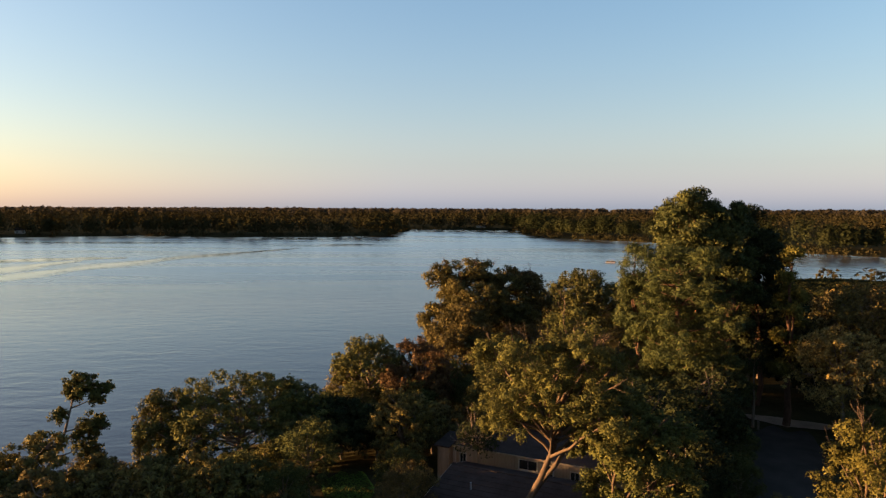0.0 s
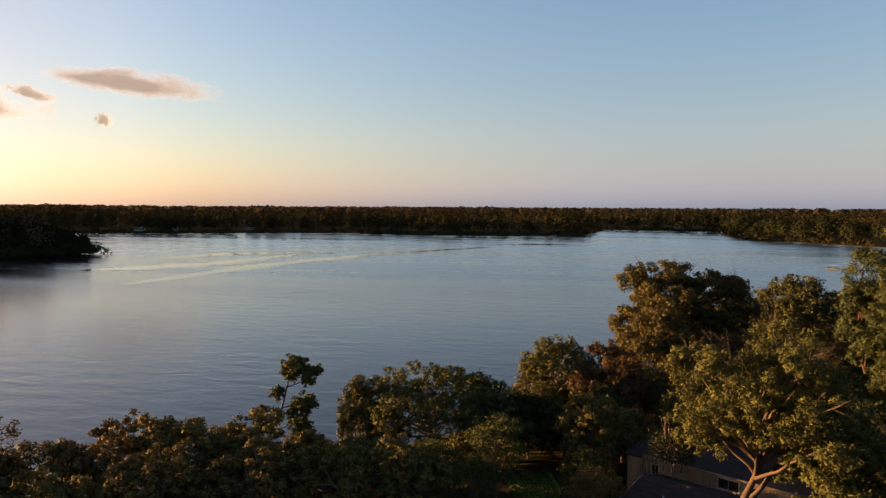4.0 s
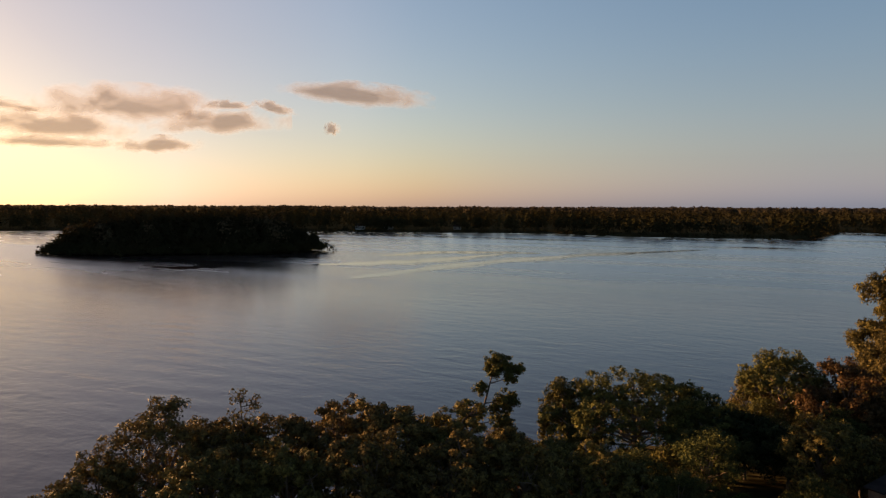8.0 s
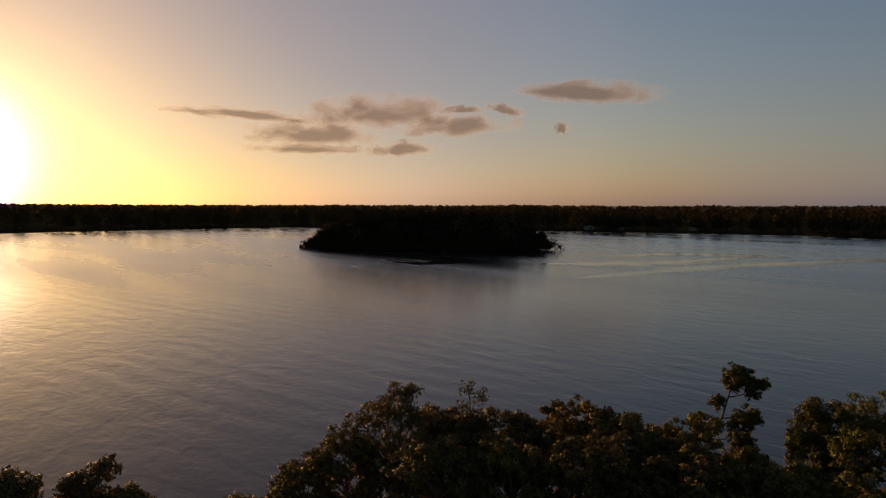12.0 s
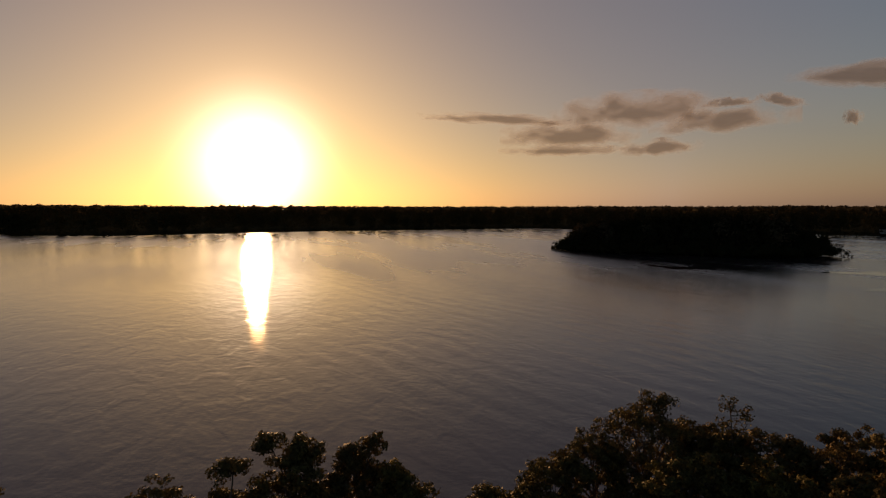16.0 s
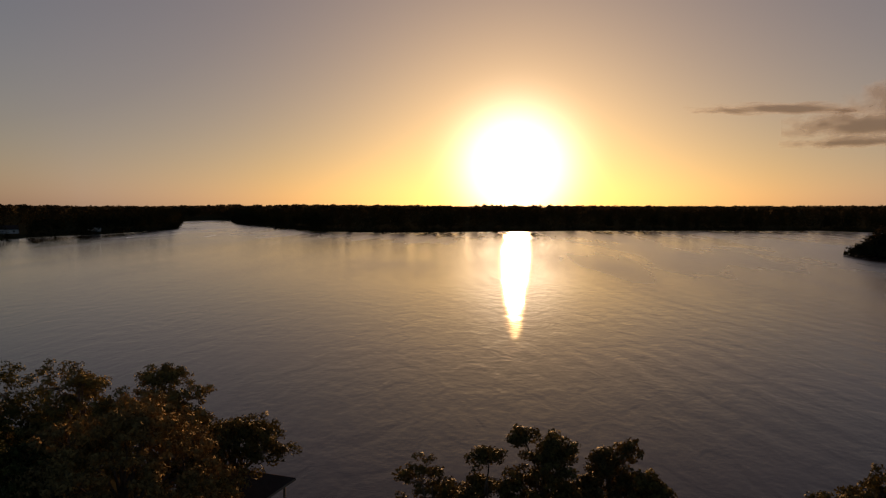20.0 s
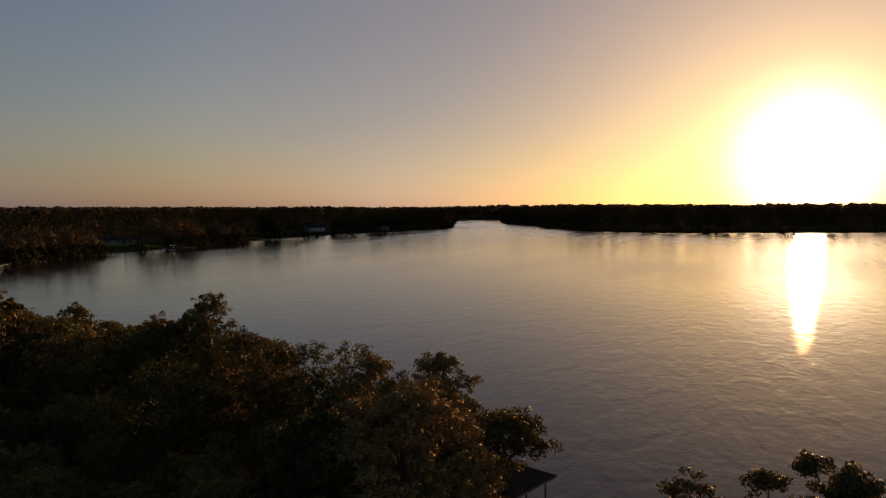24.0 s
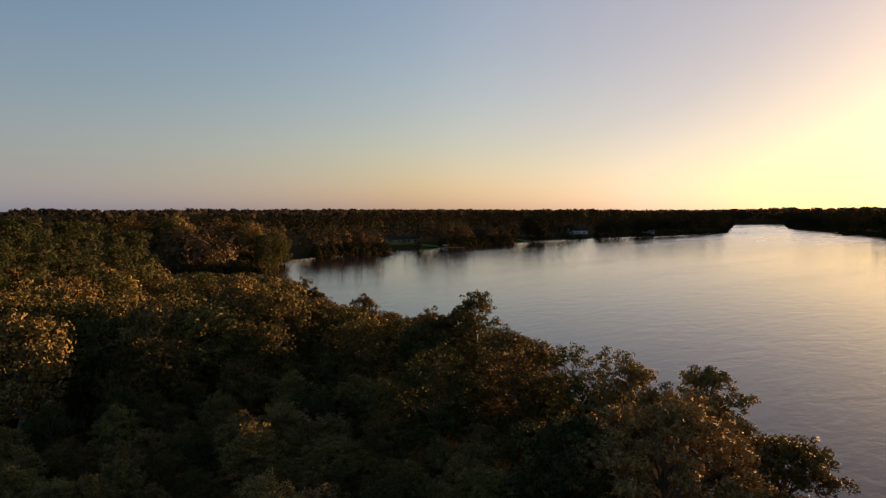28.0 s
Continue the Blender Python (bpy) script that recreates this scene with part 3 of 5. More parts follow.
BACK_TREES = (
    ("elm_tree", -13.5, 36, -14.5, 4.5, GOLD, 9000, dict(lobes=12, gaps=0.25, bare=10, puff=0.28, size=0.16, bark=PALE_BARK, low=0.45, trunk_r=0.13, lean=(1.5, 0), fork=(1.9, 0.2, 5.4)), "small yellow-green tree with leaning pale stems"),
    ("oak_tree", -17.0, 38, -16.5, 6.5, GOLD, 13000, dict(lobes=15, gaps=0.15, size=0.16, bark=PALE_BARK), "yellow-green tree beside the cabin roof"),
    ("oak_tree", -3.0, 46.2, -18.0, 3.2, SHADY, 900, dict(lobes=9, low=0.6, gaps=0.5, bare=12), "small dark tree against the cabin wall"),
    ("holly_tree", -17.5, 48, -13.5, 8.0, SHADY, 8000, dict(lobes=15), "green tree under the tall pine, leaves darkened as in shade"),
    ("poplar_tree", -27.3, 69, -2.9, 3.0, YELLOW, 7500, dict(lobes=14, peak=0.55, low=0.02, puff=0.5, bark=RED_BARK, twigs=False), "slender bright yellow-green tree"),
    ("oak_tree", -31.8, 74, -5.0, 10.5, OLIVE, 9000, dict(lobes=20, low=0.2), "dark green oak beside the driveway"),
    ("oak_tree", -37.0, 70, -4.0, 11.0, OLIVE, 8000, dict(lobes=17), "dark olive oak beside the driveway"),
    ("oak_tree", -31.0, 66, -8.5, 8.0, BROWN, 7000, dict(lobes=15, gaps=0.15, low=0.25), "brown-leaved oak at the edge of the driveway"),
    ("elm_tree", -33.4, 36, -14.9, 5.2, YELLOW, 17000, dict(lobes=17, gaps=0.3, size=0.125, bare=22, bark=PALE_BARK), "yellowing tree with bare pale twigs at the driveway"),
    ("holly_tree", -24.6, 78, -7.0, 6.5, SHADY, 8000, dict(lobes=15, low=0.02), "tree behind the driveway with shade put into its dark leaves"),
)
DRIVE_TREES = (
    ("holly_tree", -20.9, 52, -12.5, 6.6, SHADY, 8000, dict(lobes=15), "green tree under the tall pine, leaves darkened as in shade"),
    ("holly_tree", -19.4, 44, -16.0, 6.6, SHADY, 8000, dict(lobes=15), "green tree under the tall pine, leaves darkened as in shade"),
    ("holly_tree", -22.2, 60, -12.5, 5.0, SHADY, 7000, dict(lobes=13), "green tree beside the driveway, leaves darkened as in shade"),
    ("oak_tree", -5.6, 55.5, -12.6, 6.2, GREEN, 7000, dict(lobes=14), "dark green tree close behind the cabin"),
    ("oak_tree", -10.2, 54.5, -12.8, 6.2, GREEN, 7000, dict(lobes=14), "dark green tree close behind the cabin"),
    ("oak_tree", 3.4, 50, -15.2, 5.4, OLIVE, 8000, dict(lobes=14), "dark green tree in the shade of the maples"),
    ("oak_tree", 0.8, 54, -16.2, 5.5, OLIVE, 6000, dict(lobes=12), "olive tree in the shade beside the cabin"),
    ("oak_tree", -1.0, 66, -13.0, 7.0, GREEN, 6000, dict(lobes=13), "dark green tree in the shade by the water"),
    ("holly_tree", 8.6, 54, -15.6, 5.0, SHADY, 8000, dict(lobes=14), "tree behind the small lawn with shade put into its dark leaves"),
    ("holly_tree", 5.6, 52.5, -16.4, 4.6, SHADY, 7000, dict(lobes=13), "tree behind the small lawn with shade put into its dark leaves"),
    ("oak_tree", 11.6, 50, -17.2, 4.8, GREEN, 8000, dict(lobes=13), "dark green oak beside the small lawn"),
    ("oak_tree", 10.5, 56, -15.2, 5.5, GREEN, 6000, dict(lobes=12), "dark green oak on the lake shore"),
)
THICKET_TREES = (
    # the thicket along the water's edge
    ("magnolia_tree", 56.0, 43, -15.1, 7.2, OLIVE, 11000, dict(lobes=20, gaps=0.2), "glossy olive tree leaning over the water"),
    ("magnolia_tree", 60.5, 42, -18.6, 5.0, OLIVE, 6000, dict(lobes=12), SHORE),
    ("magnolia_tree", 64.2, 41, -20.6, 4.4, OLIVE, 5500, dict(lobes=12), SHORE),
    ("magnolia_tree", 67.3, 39, -23.0, 3.2, OLIVE, 3500, dict(lobes=10), SHORE),
    ("magnolia_tree", 50.8, 44, -16.8, 6.0, OLIVE, 8000, dict(lobes=14), SHORE),
    ("magnolia_tree", 46.2, 43, -17.0, 6.0, OLIVE, 8000, dict(lobes=14), SHORE),
    ("magnolia_tree", 42.0, 45, -16.3, 6.0, OLIVE, 8500, dict(lobes=15), SHORE),
    ("magnolia_tree", 37.4, 44, -16.0, 6.2, OLIVE, 8500, dict(lobes=15), SHORE),
    ("magnolia_tree", 32.6, 45, -16.7, 6.0, OLIVE, 8000, dict(lobes=14), SHORE),
    ("magnolia_tree", 27.4, 45, -18.2, 5.6, OLIVE, 7000, dict(lobes=13), SHORE),
    ("magnolia_tree", 23.5, 44, -19.3, 5.2, OLIVE, 6000, dict(lobes=12), SHORE),
    ("magnolia_tree", 53.0, 37, -19.0, 5.5, OLIVE, 7000, dict(lobes=13), SHORE),
    ("magnolia_tree", 46.5, 37, -19.0, 5.5, OLIVE, 7000, dict(lobes=13), SHORE),
    ("magnolia_tree", 39.5, 37, -18.5, 5.5, OLIVE, 7000, dict(lobes=13), SHORE),
)
POINT_TREES = (
    ("magnolia_tree", 32.5, 38, -18.9, 5.5, OLIVE, 7000, dict(lobes=13), SHORE),
    ("magnolia_tree", 26.0, 38, -19.6, 5.5, OLIVE, 6500, dict(lobes=13), SHORE),
    ("magnolia_tree", 19.0, 40, -19.2, 5.5, OLIVE, 6500, dict(lobes=13), SHORE),
    # the point towards the sun
    ("oak_tree", 86.4, 35, -18.4, 4.6, OLIVE, 8000, dict(lobes=13, gaps=0.25), POINT),
    ("oak_tree", 80.7, 35, -19.0, 4.4, OLIVE, 8000, dict(lobes=13, gaps=0.25), POINT),
    ("oak_tree", 91.2, 34, -20.0, 4.2, OLIVE, 7000, dict(lobes=12, gaps=0.2), POINT),
    ("oak_tree", 96.0, 33, -20.9, 4.6, OLIVE, 6500, dict(lobes=10, gaps=0.2), POINT),
    ("oak_tree", 76.5, 34, -21.2, 3.6, OLIVE, 5000, dict(lobes=10, gaps=0.2), POINT),
    ("oak_tree", 70.0, 35, -22.6, 2.6, OLIVE, 3000, dict(lobes=9), POINT),
)
WOOD_TREES = (
    # the wooded shore beyond the boathouse
    ("oak_tree", 112.6, 42, -17.0, 6.2, OLIVE, 7000, dict(lobes=18, gaps=0.45, low=0.6), "brown-leaved oak spreading over the boathouse"),
    ("oak_tree", 118.0, 46, -12.4, 7.2, BROWN, 11000, dict(lobes=22, gaps=0.42), "olive oak with open crown by the boathouse"),
    ("oak_tree", 123.6, 47, -11.5, 6.6, BROWN, 11000, dict(lobes=20, gaps=0.25), "olive oak with open crown on the shore"),
    ("maple_tree", 120.8, 36, -14.3, 10.0, RUST, 23000, dict(lobes=28, gaps=0.08), "rusty-brown maple with small curled leaves"),
    ("oak_tree", 128.2, 49, -11.4, 7.0, GOLD, 9000, dict(lobes=16), "yellowing oak in the shoreline wood"),
    ("oak_tree", 132.8, 52, -10.0, 8.5, OLIVE, 12000, dict(lobes=21), "olive-green oak in the shoreline wood"),
    ("oak_tree", 136.5, 68, -6.8, 5.8, OLIVE, 7000, dict(lobes=12, gaps=0.1, peak=0.15), "olive oak standing above the shoreline wood"),
    ("oak_tree", 139.8, 70, -8.1, 6.8, OLIVE, 8000, dict(lobes=15, gaps=0.15), WOOD),
    ("oak_tree", 146.2, 82, -7.2, 8.5, OLIVE, 9000, dict(lobes=17, gaps=0.15), WOOD),
    ("oak_tree", 151.0, 98, -5.6, 9.0, OLIVE, 9000, dict(lobes=17, gaps=0.15), WOOD),
    ("oak_tree", 129.0, 36, -16.8, 6.0, GREEN, 10000, dict(lobes=17), "olive-brown oak in the shade of the wood"),
    ("oak_tree", 140.0, 50, -11.5, 8.0, GREEN, 9000, dict(lobes=17), "dark green oak in the shade of the wood"),
)
LATER_TREES = (
    # filler trees whose darkened leaves stand for the shade behind the driveway
    ("holly_tree", -27.4, 79, -8.0, 6.5, SHADY, 8000, dict(lobes=15, low=0.02), "tree behind the driveway with shade put into its dark leaves"),
    ("holly_tree", -30.4, 80, -8.0, 6.5, SHADY, 8000, dict(lobes=15, low=0.02), "tree behind the driveway with shade put into its dark leaves"),
    ("magnolia_tree", 36.7, 40.5, -18.6, 4.6, OLIVE, 6000, dict(lobes=13), SHORE),
)
NEAR = CABIN_TREES + HOUSE_TREES + BACK_TREES + DRIVE_TREES + THICKET_TREES + POINT_TREES + WOOD_TREES + LATER_TREES
for i, (name, az, dist, el, wide, mat, leaves, more, label) in enumerate(NEAR):
    # far trees carry larger sprays of leaves; the shoreline ones are bunched
    more.setdefault("size", 0.185 * max(1.0, dist / 54))
    if label in (SHORE, POINT):
        more.update(gaps=0.24, puff=0.33, size=0.2, lobes=more["lobes"] + 3)
    tree = stand(broadleaf(name, top_at(az, dist, el + 0.25), wide, 100 + i, mat, leaves=int(leaves * 2.0), label=label, **more), az, dist, az if "lean" in more else 40 * i)
    if label in (SHORE, POINT):
        tagged(tree, group="shoreline thicket" if label == SHORE else "oaks on the point")

stand(spindly("leaning_tree", ((-3.6, 0, -0.5), (-2.9, 0, 1.9), (-1.3, 0, 5.3), (-0.8, 0.1, 7.3), (-0.3, 0.2, 9.4)), 0.17,
              ((-0.3, 0, 9.2, 0.62), (-0.6, 0.2, 8.4, 0.66), (0.5, 0.2, 8.6, 0.62), (1.5, 0, 8.5, 0.45), (0.8, -0.2, 7.8, 0.5), (-1.5, 0, 6.7, 0.4),
               (0.3, 0, 5.6, 0.75), (1.1, 0.2, 5.8, 0.5), (-0.3, 0, 5.1, 0.5), (0.2, 0.2, 4.2, 0.7), (0.4, 0, 3.1, 0.8), (-2.6, 0, 4.8, 0.7),
               (-3.1, 0.3, 3.8, 0.8)), 61, GOLD, "thin leaning tree with sparse leaf clumps over the water"), 28.3, 56, 28.3)
stand(spindly("sapling_tree", ((0.3, 0, -0.5), (0.2, 0, 4.0), (-0.1, 0, 6.5), (-0.3, 0, 9.4)), 0.09,
              ((-0.35, 0, 9.4, 0.42), (0.55, 0, 8.9, 0.35), (-0.5, 0.1, 8.2, 0.45), (0.4, 0.2, 7.8, 0.55), (-0.3, 0, 7.0, 0.7)), 62, OLIVE,
              "thin sapling rising above the shoreline thicket", 150, 0.2), 49.7, 43, 49.7)

PINES = ((-19.2, 62, -2.9, 9.6, 302, 46000, 0.12, "bushy yellow-green pine beside the tall pines"),
         (171.5, 98, -0.2, 9, 304, 14000, 0.5, "tall pine with bare trunk above the wood"),
         (168.0, 104, -0.5, 8, 305, 14000, 0.5, "tall pine with bare trunk above the wood"), (175.0, 92, 0.1, 9, 306, 14000, 0.5, "tall pine with bare trunk above the wood"),
         (164.5, 112, -1.2, 8, 307, 14000, 0.4, "pine above the wood"))
# pines with rounded crowns high on a bare trunk
ROUND_PINES = ((-20.5, 70, 1.85, 8.0, NEEDLES, 44000, 0.5, 26, "tall green pine towering above the cabin"), (-22.9, 71, 0.5, 6.6, NEEDLES, 30000, 0.22, 20, "green pine close beside the tall pine"),
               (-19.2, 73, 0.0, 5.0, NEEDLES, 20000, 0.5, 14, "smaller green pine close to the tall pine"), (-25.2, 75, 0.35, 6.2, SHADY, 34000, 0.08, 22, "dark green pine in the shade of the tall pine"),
               (-15.9, 66, -2.9, 2.8, NEEDLES, 9000, 0.3, 9, "slim green pine beside the bushy pine"))
for az, dist, el, wide, mat, leaves, low, lobes, label in ROUND_PINES:
    stand(broadleaf("pine_tree", top_at(az, dist, el), wide, int(400 - az * 10), mat, RED_BARK, leaves, lobes, 0.25, 0.5, low, label=label, twigs=False, trunk_r=0.3), az, dist)
for az, dist, el, wide, seed, leaves, low, label in PINES:
    stand(pine("pine_tree", top_at(az, dist, el), wide, seed, label, leaves, low), az, dist)

# the wood on the near land: a few kinds, stood about
def wood_kinds(seed, leaves, size, puff):
    """Five trees of the lakeside wood, 10 m tall."""
    make = functools.partial(broadleaf, leaves=leaves, size=size, puff=puff, twigs=False)
    return [make("hickory_tree", 10.0, 7.4, seed + 1, OLIVE, lobes=13, label="olive-brown hickory in the lakeside wood"),
            make("oak_tree", 10.0, 6.8, seed + 2, GREEN, lobes=13, label="green oak in the lakeside wood"),
            make("maple_tree", 10.0, 6.4, seed + 3, RUST, lobes=12, label="rusty-brown maple in the lakeside wood"),
            make("elm_tree", 10.0, 6.2, seed + 4, GOLD, lobes=12, label="yellowing elm in the lakeside wood"),
            make("oak_tree", 10.0, 6.6, seed + 5, BROWN, lobes=13, gaps=0.3, peak=0.3, label="olive-brown oak in the lakeside wood")]


# fuller ones for the near trees, simpler ones for those farther off
KINDS = wood_kinds(500, 15000, 0.19, 0.45) + wood_kinds(510, 8000, 0.27, 0.5)
first = [True] * len(KINDS)
taken = [polar(az, d) for _, az, d, *_ in NEAR] + [polar(p[0], p[1]) for p in PINES + ROUND_PINES]
# kept clear: the cabin and its view, the lawn, the shed, the driveway
CLEAR = ((-16, 2.5, 0, 56), (6.6, 9.4, 0, 46), (7.2, 9.0, 46, 50), (21, 27, 40, 60), (-29.8, -24.4, 42, 76), (103, 113.5, 28, 60), (-45, -29.5, 0, 60))


def fill(az0, az1, d0, d1, gap, tall0, tall1, weights, tries, inland=5.0, group="lakeside wood"):
    azs, ds = rng.uniform(az0, az1, tries), np.sqrt(rng.uniform(d0 * d0, d1 * d1, tries))
    ps = np.stack([-ds * np.sin(np.radians(azs)), ds * np.cos(np.radians(azs))], 1)
    shore, base = land(ps), height(ps)
    kinds, talls, turns = rng.choice(5, tries, p=weights) + 5 * (ds > 62), rng.uniform(tall0, tall1, tries), rng.uniform(0, 360, tries)
    for az, d, xy, w, z, k, tall, turn in zip(azs, ds, ps, shore, base, kinds, talls, turns):
        cap = np.interp(az, (112, 118, 126, 136, 146, 151, 153.5, 156, 160.5, 163, 168), (-19, -14, -12, -9, -8, -6.4, -5, -4.6, -4.6, -2.5, -0.8)) if az > 108 else (-5.8 if az < -24 else 0)
        if az > 108:     # crowns of uneven height
            cap -= 1.5 * (turn / 30 % 1) ** 1.5
        if az > 158 and d < 56:     # low growth on the inner slope
            tall *= 0.76
        tall = min(tall, EYE + d * math.tan(radians(cap)) - z)
        p = Vector((*xy, 0))
        if w < inland or tall < 3 or min((p - q).length for q in taken) < gap:
            continue
        if 0 < az < 34 and 45.0 < xy[1] < 49.6:     # the sun's way to the lawn and the cabin
            continue
        if any(a0 < az < a1 and e0 < d < e1 for a0, a1, e0, e1 in CLEAR):
            continue
        taken.append(p)
        ob = KINDS[k]
        if first[k]:
            first[k] = False
        else:
            ob = copy_thing(ob, Matrix())
        ob.matrix_basis = pose(p.x, p.y, z - 0.1, 0, 0, turn) @ Matrix.Scale(tall / 10.0, 4)
        tagged(ob, group=group)


fill(124, 185, 24, 60, 2.7, 4.6, 6.6, (0.40, 0.14, 0.08, 0.0, 0.38), 1800)
fill(126, 178, 58, 128, 4.7, 9.5, 13.0, (0.36, 0.14, 0.04, 0.24, 0.22), 1600)
fill(108, 128, 22, 38, 4.0, 6.0, 7.5, (0.3, 0.2, 0.3, 0.0, 0.2), 160)
fill(-45, -18, 88, 210, 8.0, 9.0, 13.0, (0.4, 0.3, 0.1, 0.2, 0.0), 200)
fill(-34, -23, 64, 96, 3.0, 3.5, 6.0, (0.2, 0.8, 0.0, 0.0, 0.0), 160)
fill(-31, -23, 38, 55, 2.6, 3.2, 4.6, (0.2, 0.8, 0.0, 0.0, 0.0), 120)
fill(-18, 3, 84, 130, 6.0, 6.0, 8.5, (0.4, 0.4, 0.2, 0.0, 0.0), 100, 3.0)
fill(10.4, 17, 40, 58, 2.8, 4.0, 6.0, (0.35, 0.55, 0.1, 0.0, 0.0), 150, 1.0)
fill(1.5, 7, 38, 60, 2.8, 4.0, 6.0, (0.2, 0.8, 0.0, 0.0, 0.0), 150, 1.0)
fill(-33, 30, 38, 82, 3.6, 4.5, 7.0, (0.35, 0.65, 0.0, 0.0, 0.0), 400, 1.5)
fill(146, 168, 56, 84, 2.7, 5.0, 7.5, (0.6, 0.1, 0.0, 0.3, 0.0), 260)
# a stand of tall trees on the near side of the cove
for az, dist, el, k in ((153.6, 262, -1.2, 1), (155.0, 268, -0.5, 4), (156.6, 272, -0.2, 0), (160.6, 275, 0.1, 4), (161.6, 276, -0.3, 1), (163.4, 280, -0.2, 0), (152.9, 270, -1.8, 1)):
    ob = KINDS[k] if first[k] else copy_thing(KINDS[k], Matrix())
    first[k] = False
    tagged(stand(ob, az, dist, 50 * az, top_at(az, dist, el) / 10, 0.1), group="tall trees on the cove")


for ob, spare in zip(KINDS, first):
    if spare:
        for child in list(ob.children):
            bpy.data.objects.remove(child)
        bpy.data.objects.remove(ob)


# ---- the far woods ----
def far_wood(name, places, tall, wide, per, size, label, mat=None):
    """A whole distant wood: every crown a loose dome of leaf clumps down to the ground."""
    r = np.random.default_rng(len(places))
    n = len(places)
    k = np.repeat(np.arange(n), per)
    d = unit(n * per, r)
    d[:, 2] = np.where(d[:, 2] < -0.6, -d[:, 2], d[:, 2])
    q = r.uniform(0.7, 1.0, len(k)) * (1 + 0.18 * np.sin(4 * np.arctan2(d[:, 1], d[:, 0]) + k) * np.cos(5 * d[:, 2] + k))
    h, w = tall[k], wide[k]
    base = height(places)[k]
    c = np.column_stack([places[k] + d[:, :2] * (q * w / 2)[:, None], base + h * 0.48 + d[:, 2] * q * h * 0.5])
    nrm = d + unit(len(k), r) * 0.35
    nrm /= np.linalg.norm(nrm, axis=1)[:, None]
    v, f = leaf_mesh(c, nrm, size * r.uniform(0.6, 1.4, len(k)), r, 0.8)
    # the leaves of a far crown are shaded with its round form
    form = d + np.array((0, 0, 0.25)) + nrm * 0.25
    form /= np.linalg.norm(form, axis=1)[:, None]
    return tagged(mesh_object(name, v, f, mat or WOODS, normals=np.repeat(form, 3, 0)), label, "woods", kind="stuff")


# grassy clearings along the far shore, in front of the lake houses
OPEN_SHORE = ((139.2, 142.2, 395, 432), (141.6, 144.6, 380, 434), (131.9, 133.0, 490, 512), (126.6, 129.2, 560, 612), (149.9, 152.6, 300, 345))


def scatter(r, az0, az1, d0, d1, n, near, far):
    """Places at random in a sector that lie between near and far metres inland."""
    az = np.radians(r.uniform(az0, az1, n))
    d = np.sqrt(r.uniform(d0 * d0, d1 * d1, n))
    p = np.stack([-d * np.sin(az), d * np.cos(az)], 1)
    w = land(p)
    keep = (w > near) & (w < far)
    for a0, a1, e0, e1 in OPEN_SHORE:
        keep &= ~((np.degrees(az) > a0) & (np.degrees(az) < a1) & (d > e0) & (d < e1))
    return p[keep]


r = np.random.default_rng(11)
brush = scatter(r, -45, 175, 230, 1300, 260000, -1.5, 3.0)[:7000]
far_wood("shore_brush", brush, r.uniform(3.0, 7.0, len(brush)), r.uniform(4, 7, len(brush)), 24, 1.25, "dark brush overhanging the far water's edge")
edge = scatter(r, -45, 175, 230, 1300, 60000, 4.0, 26)[:2600]
bearing = np.degrees(np.arctan2(-edge[:, 0], edge[:, 1]))
lit_side = edge[bearing < -4]
edge = edge[bearing >= -4]
near_edge = np.hypot(edge[:, 0], edge[:, 1]) < 500
close = edge[near_edge]
edge = edge[~near_edge]
far_wood("cove_shore_woods", close, 13.0 + 3 * wave(close, 40) + r.uniform(-4, 4, len(close)), r.uniform(8, 12, len(close)), 210, 1.0, "dark olive-brown woods round the cove and inlets", COVE)
far_wood("lit_shore_woods", lit_side, 13.0 + 3 * wave(lit_side, 40) + r.uniform(-3, 5, len(lit_side)), r.uniform(8, 13, len(lit_side)), 230, 1.15, "dark olive woods on the evening-lit shore", STANDS)
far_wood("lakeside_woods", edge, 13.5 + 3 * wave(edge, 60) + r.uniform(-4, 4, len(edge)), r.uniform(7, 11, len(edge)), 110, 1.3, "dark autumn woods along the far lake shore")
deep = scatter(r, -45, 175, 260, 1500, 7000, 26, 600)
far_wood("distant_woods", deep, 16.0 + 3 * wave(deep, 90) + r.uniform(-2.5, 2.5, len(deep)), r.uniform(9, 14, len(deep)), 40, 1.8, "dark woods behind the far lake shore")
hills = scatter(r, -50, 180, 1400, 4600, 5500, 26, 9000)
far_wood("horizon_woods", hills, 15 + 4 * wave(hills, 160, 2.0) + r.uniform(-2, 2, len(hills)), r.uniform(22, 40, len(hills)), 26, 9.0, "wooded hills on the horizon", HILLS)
isle = scatter(r, 40, 68, 290, 440, 6500, 1.0, 40)[:460]
inl = np.clip(land(isle) / 9, 0, 1)
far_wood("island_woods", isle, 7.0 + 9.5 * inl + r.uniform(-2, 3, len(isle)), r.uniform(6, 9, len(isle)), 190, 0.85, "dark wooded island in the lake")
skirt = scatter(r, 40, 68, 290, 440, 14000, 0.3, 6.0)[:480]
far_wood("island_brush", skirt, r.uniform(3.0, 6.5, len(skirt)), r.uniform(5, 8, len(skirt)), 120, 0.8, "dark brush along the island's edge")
bank = scatter(r, 133, 158, 215, 480, 30000, -2.5, 4.0)[:600]
far_wood("cove_brush", bank, r.uniform(3.5, 7.0, len(bank)), r.uniform(5, 8, len(bank)), 110, 0.75, "dark brush overhanging the cove's edge")
near_deep = scatter(r, 153.5, 185, 130, 262, 900, 3, 400)
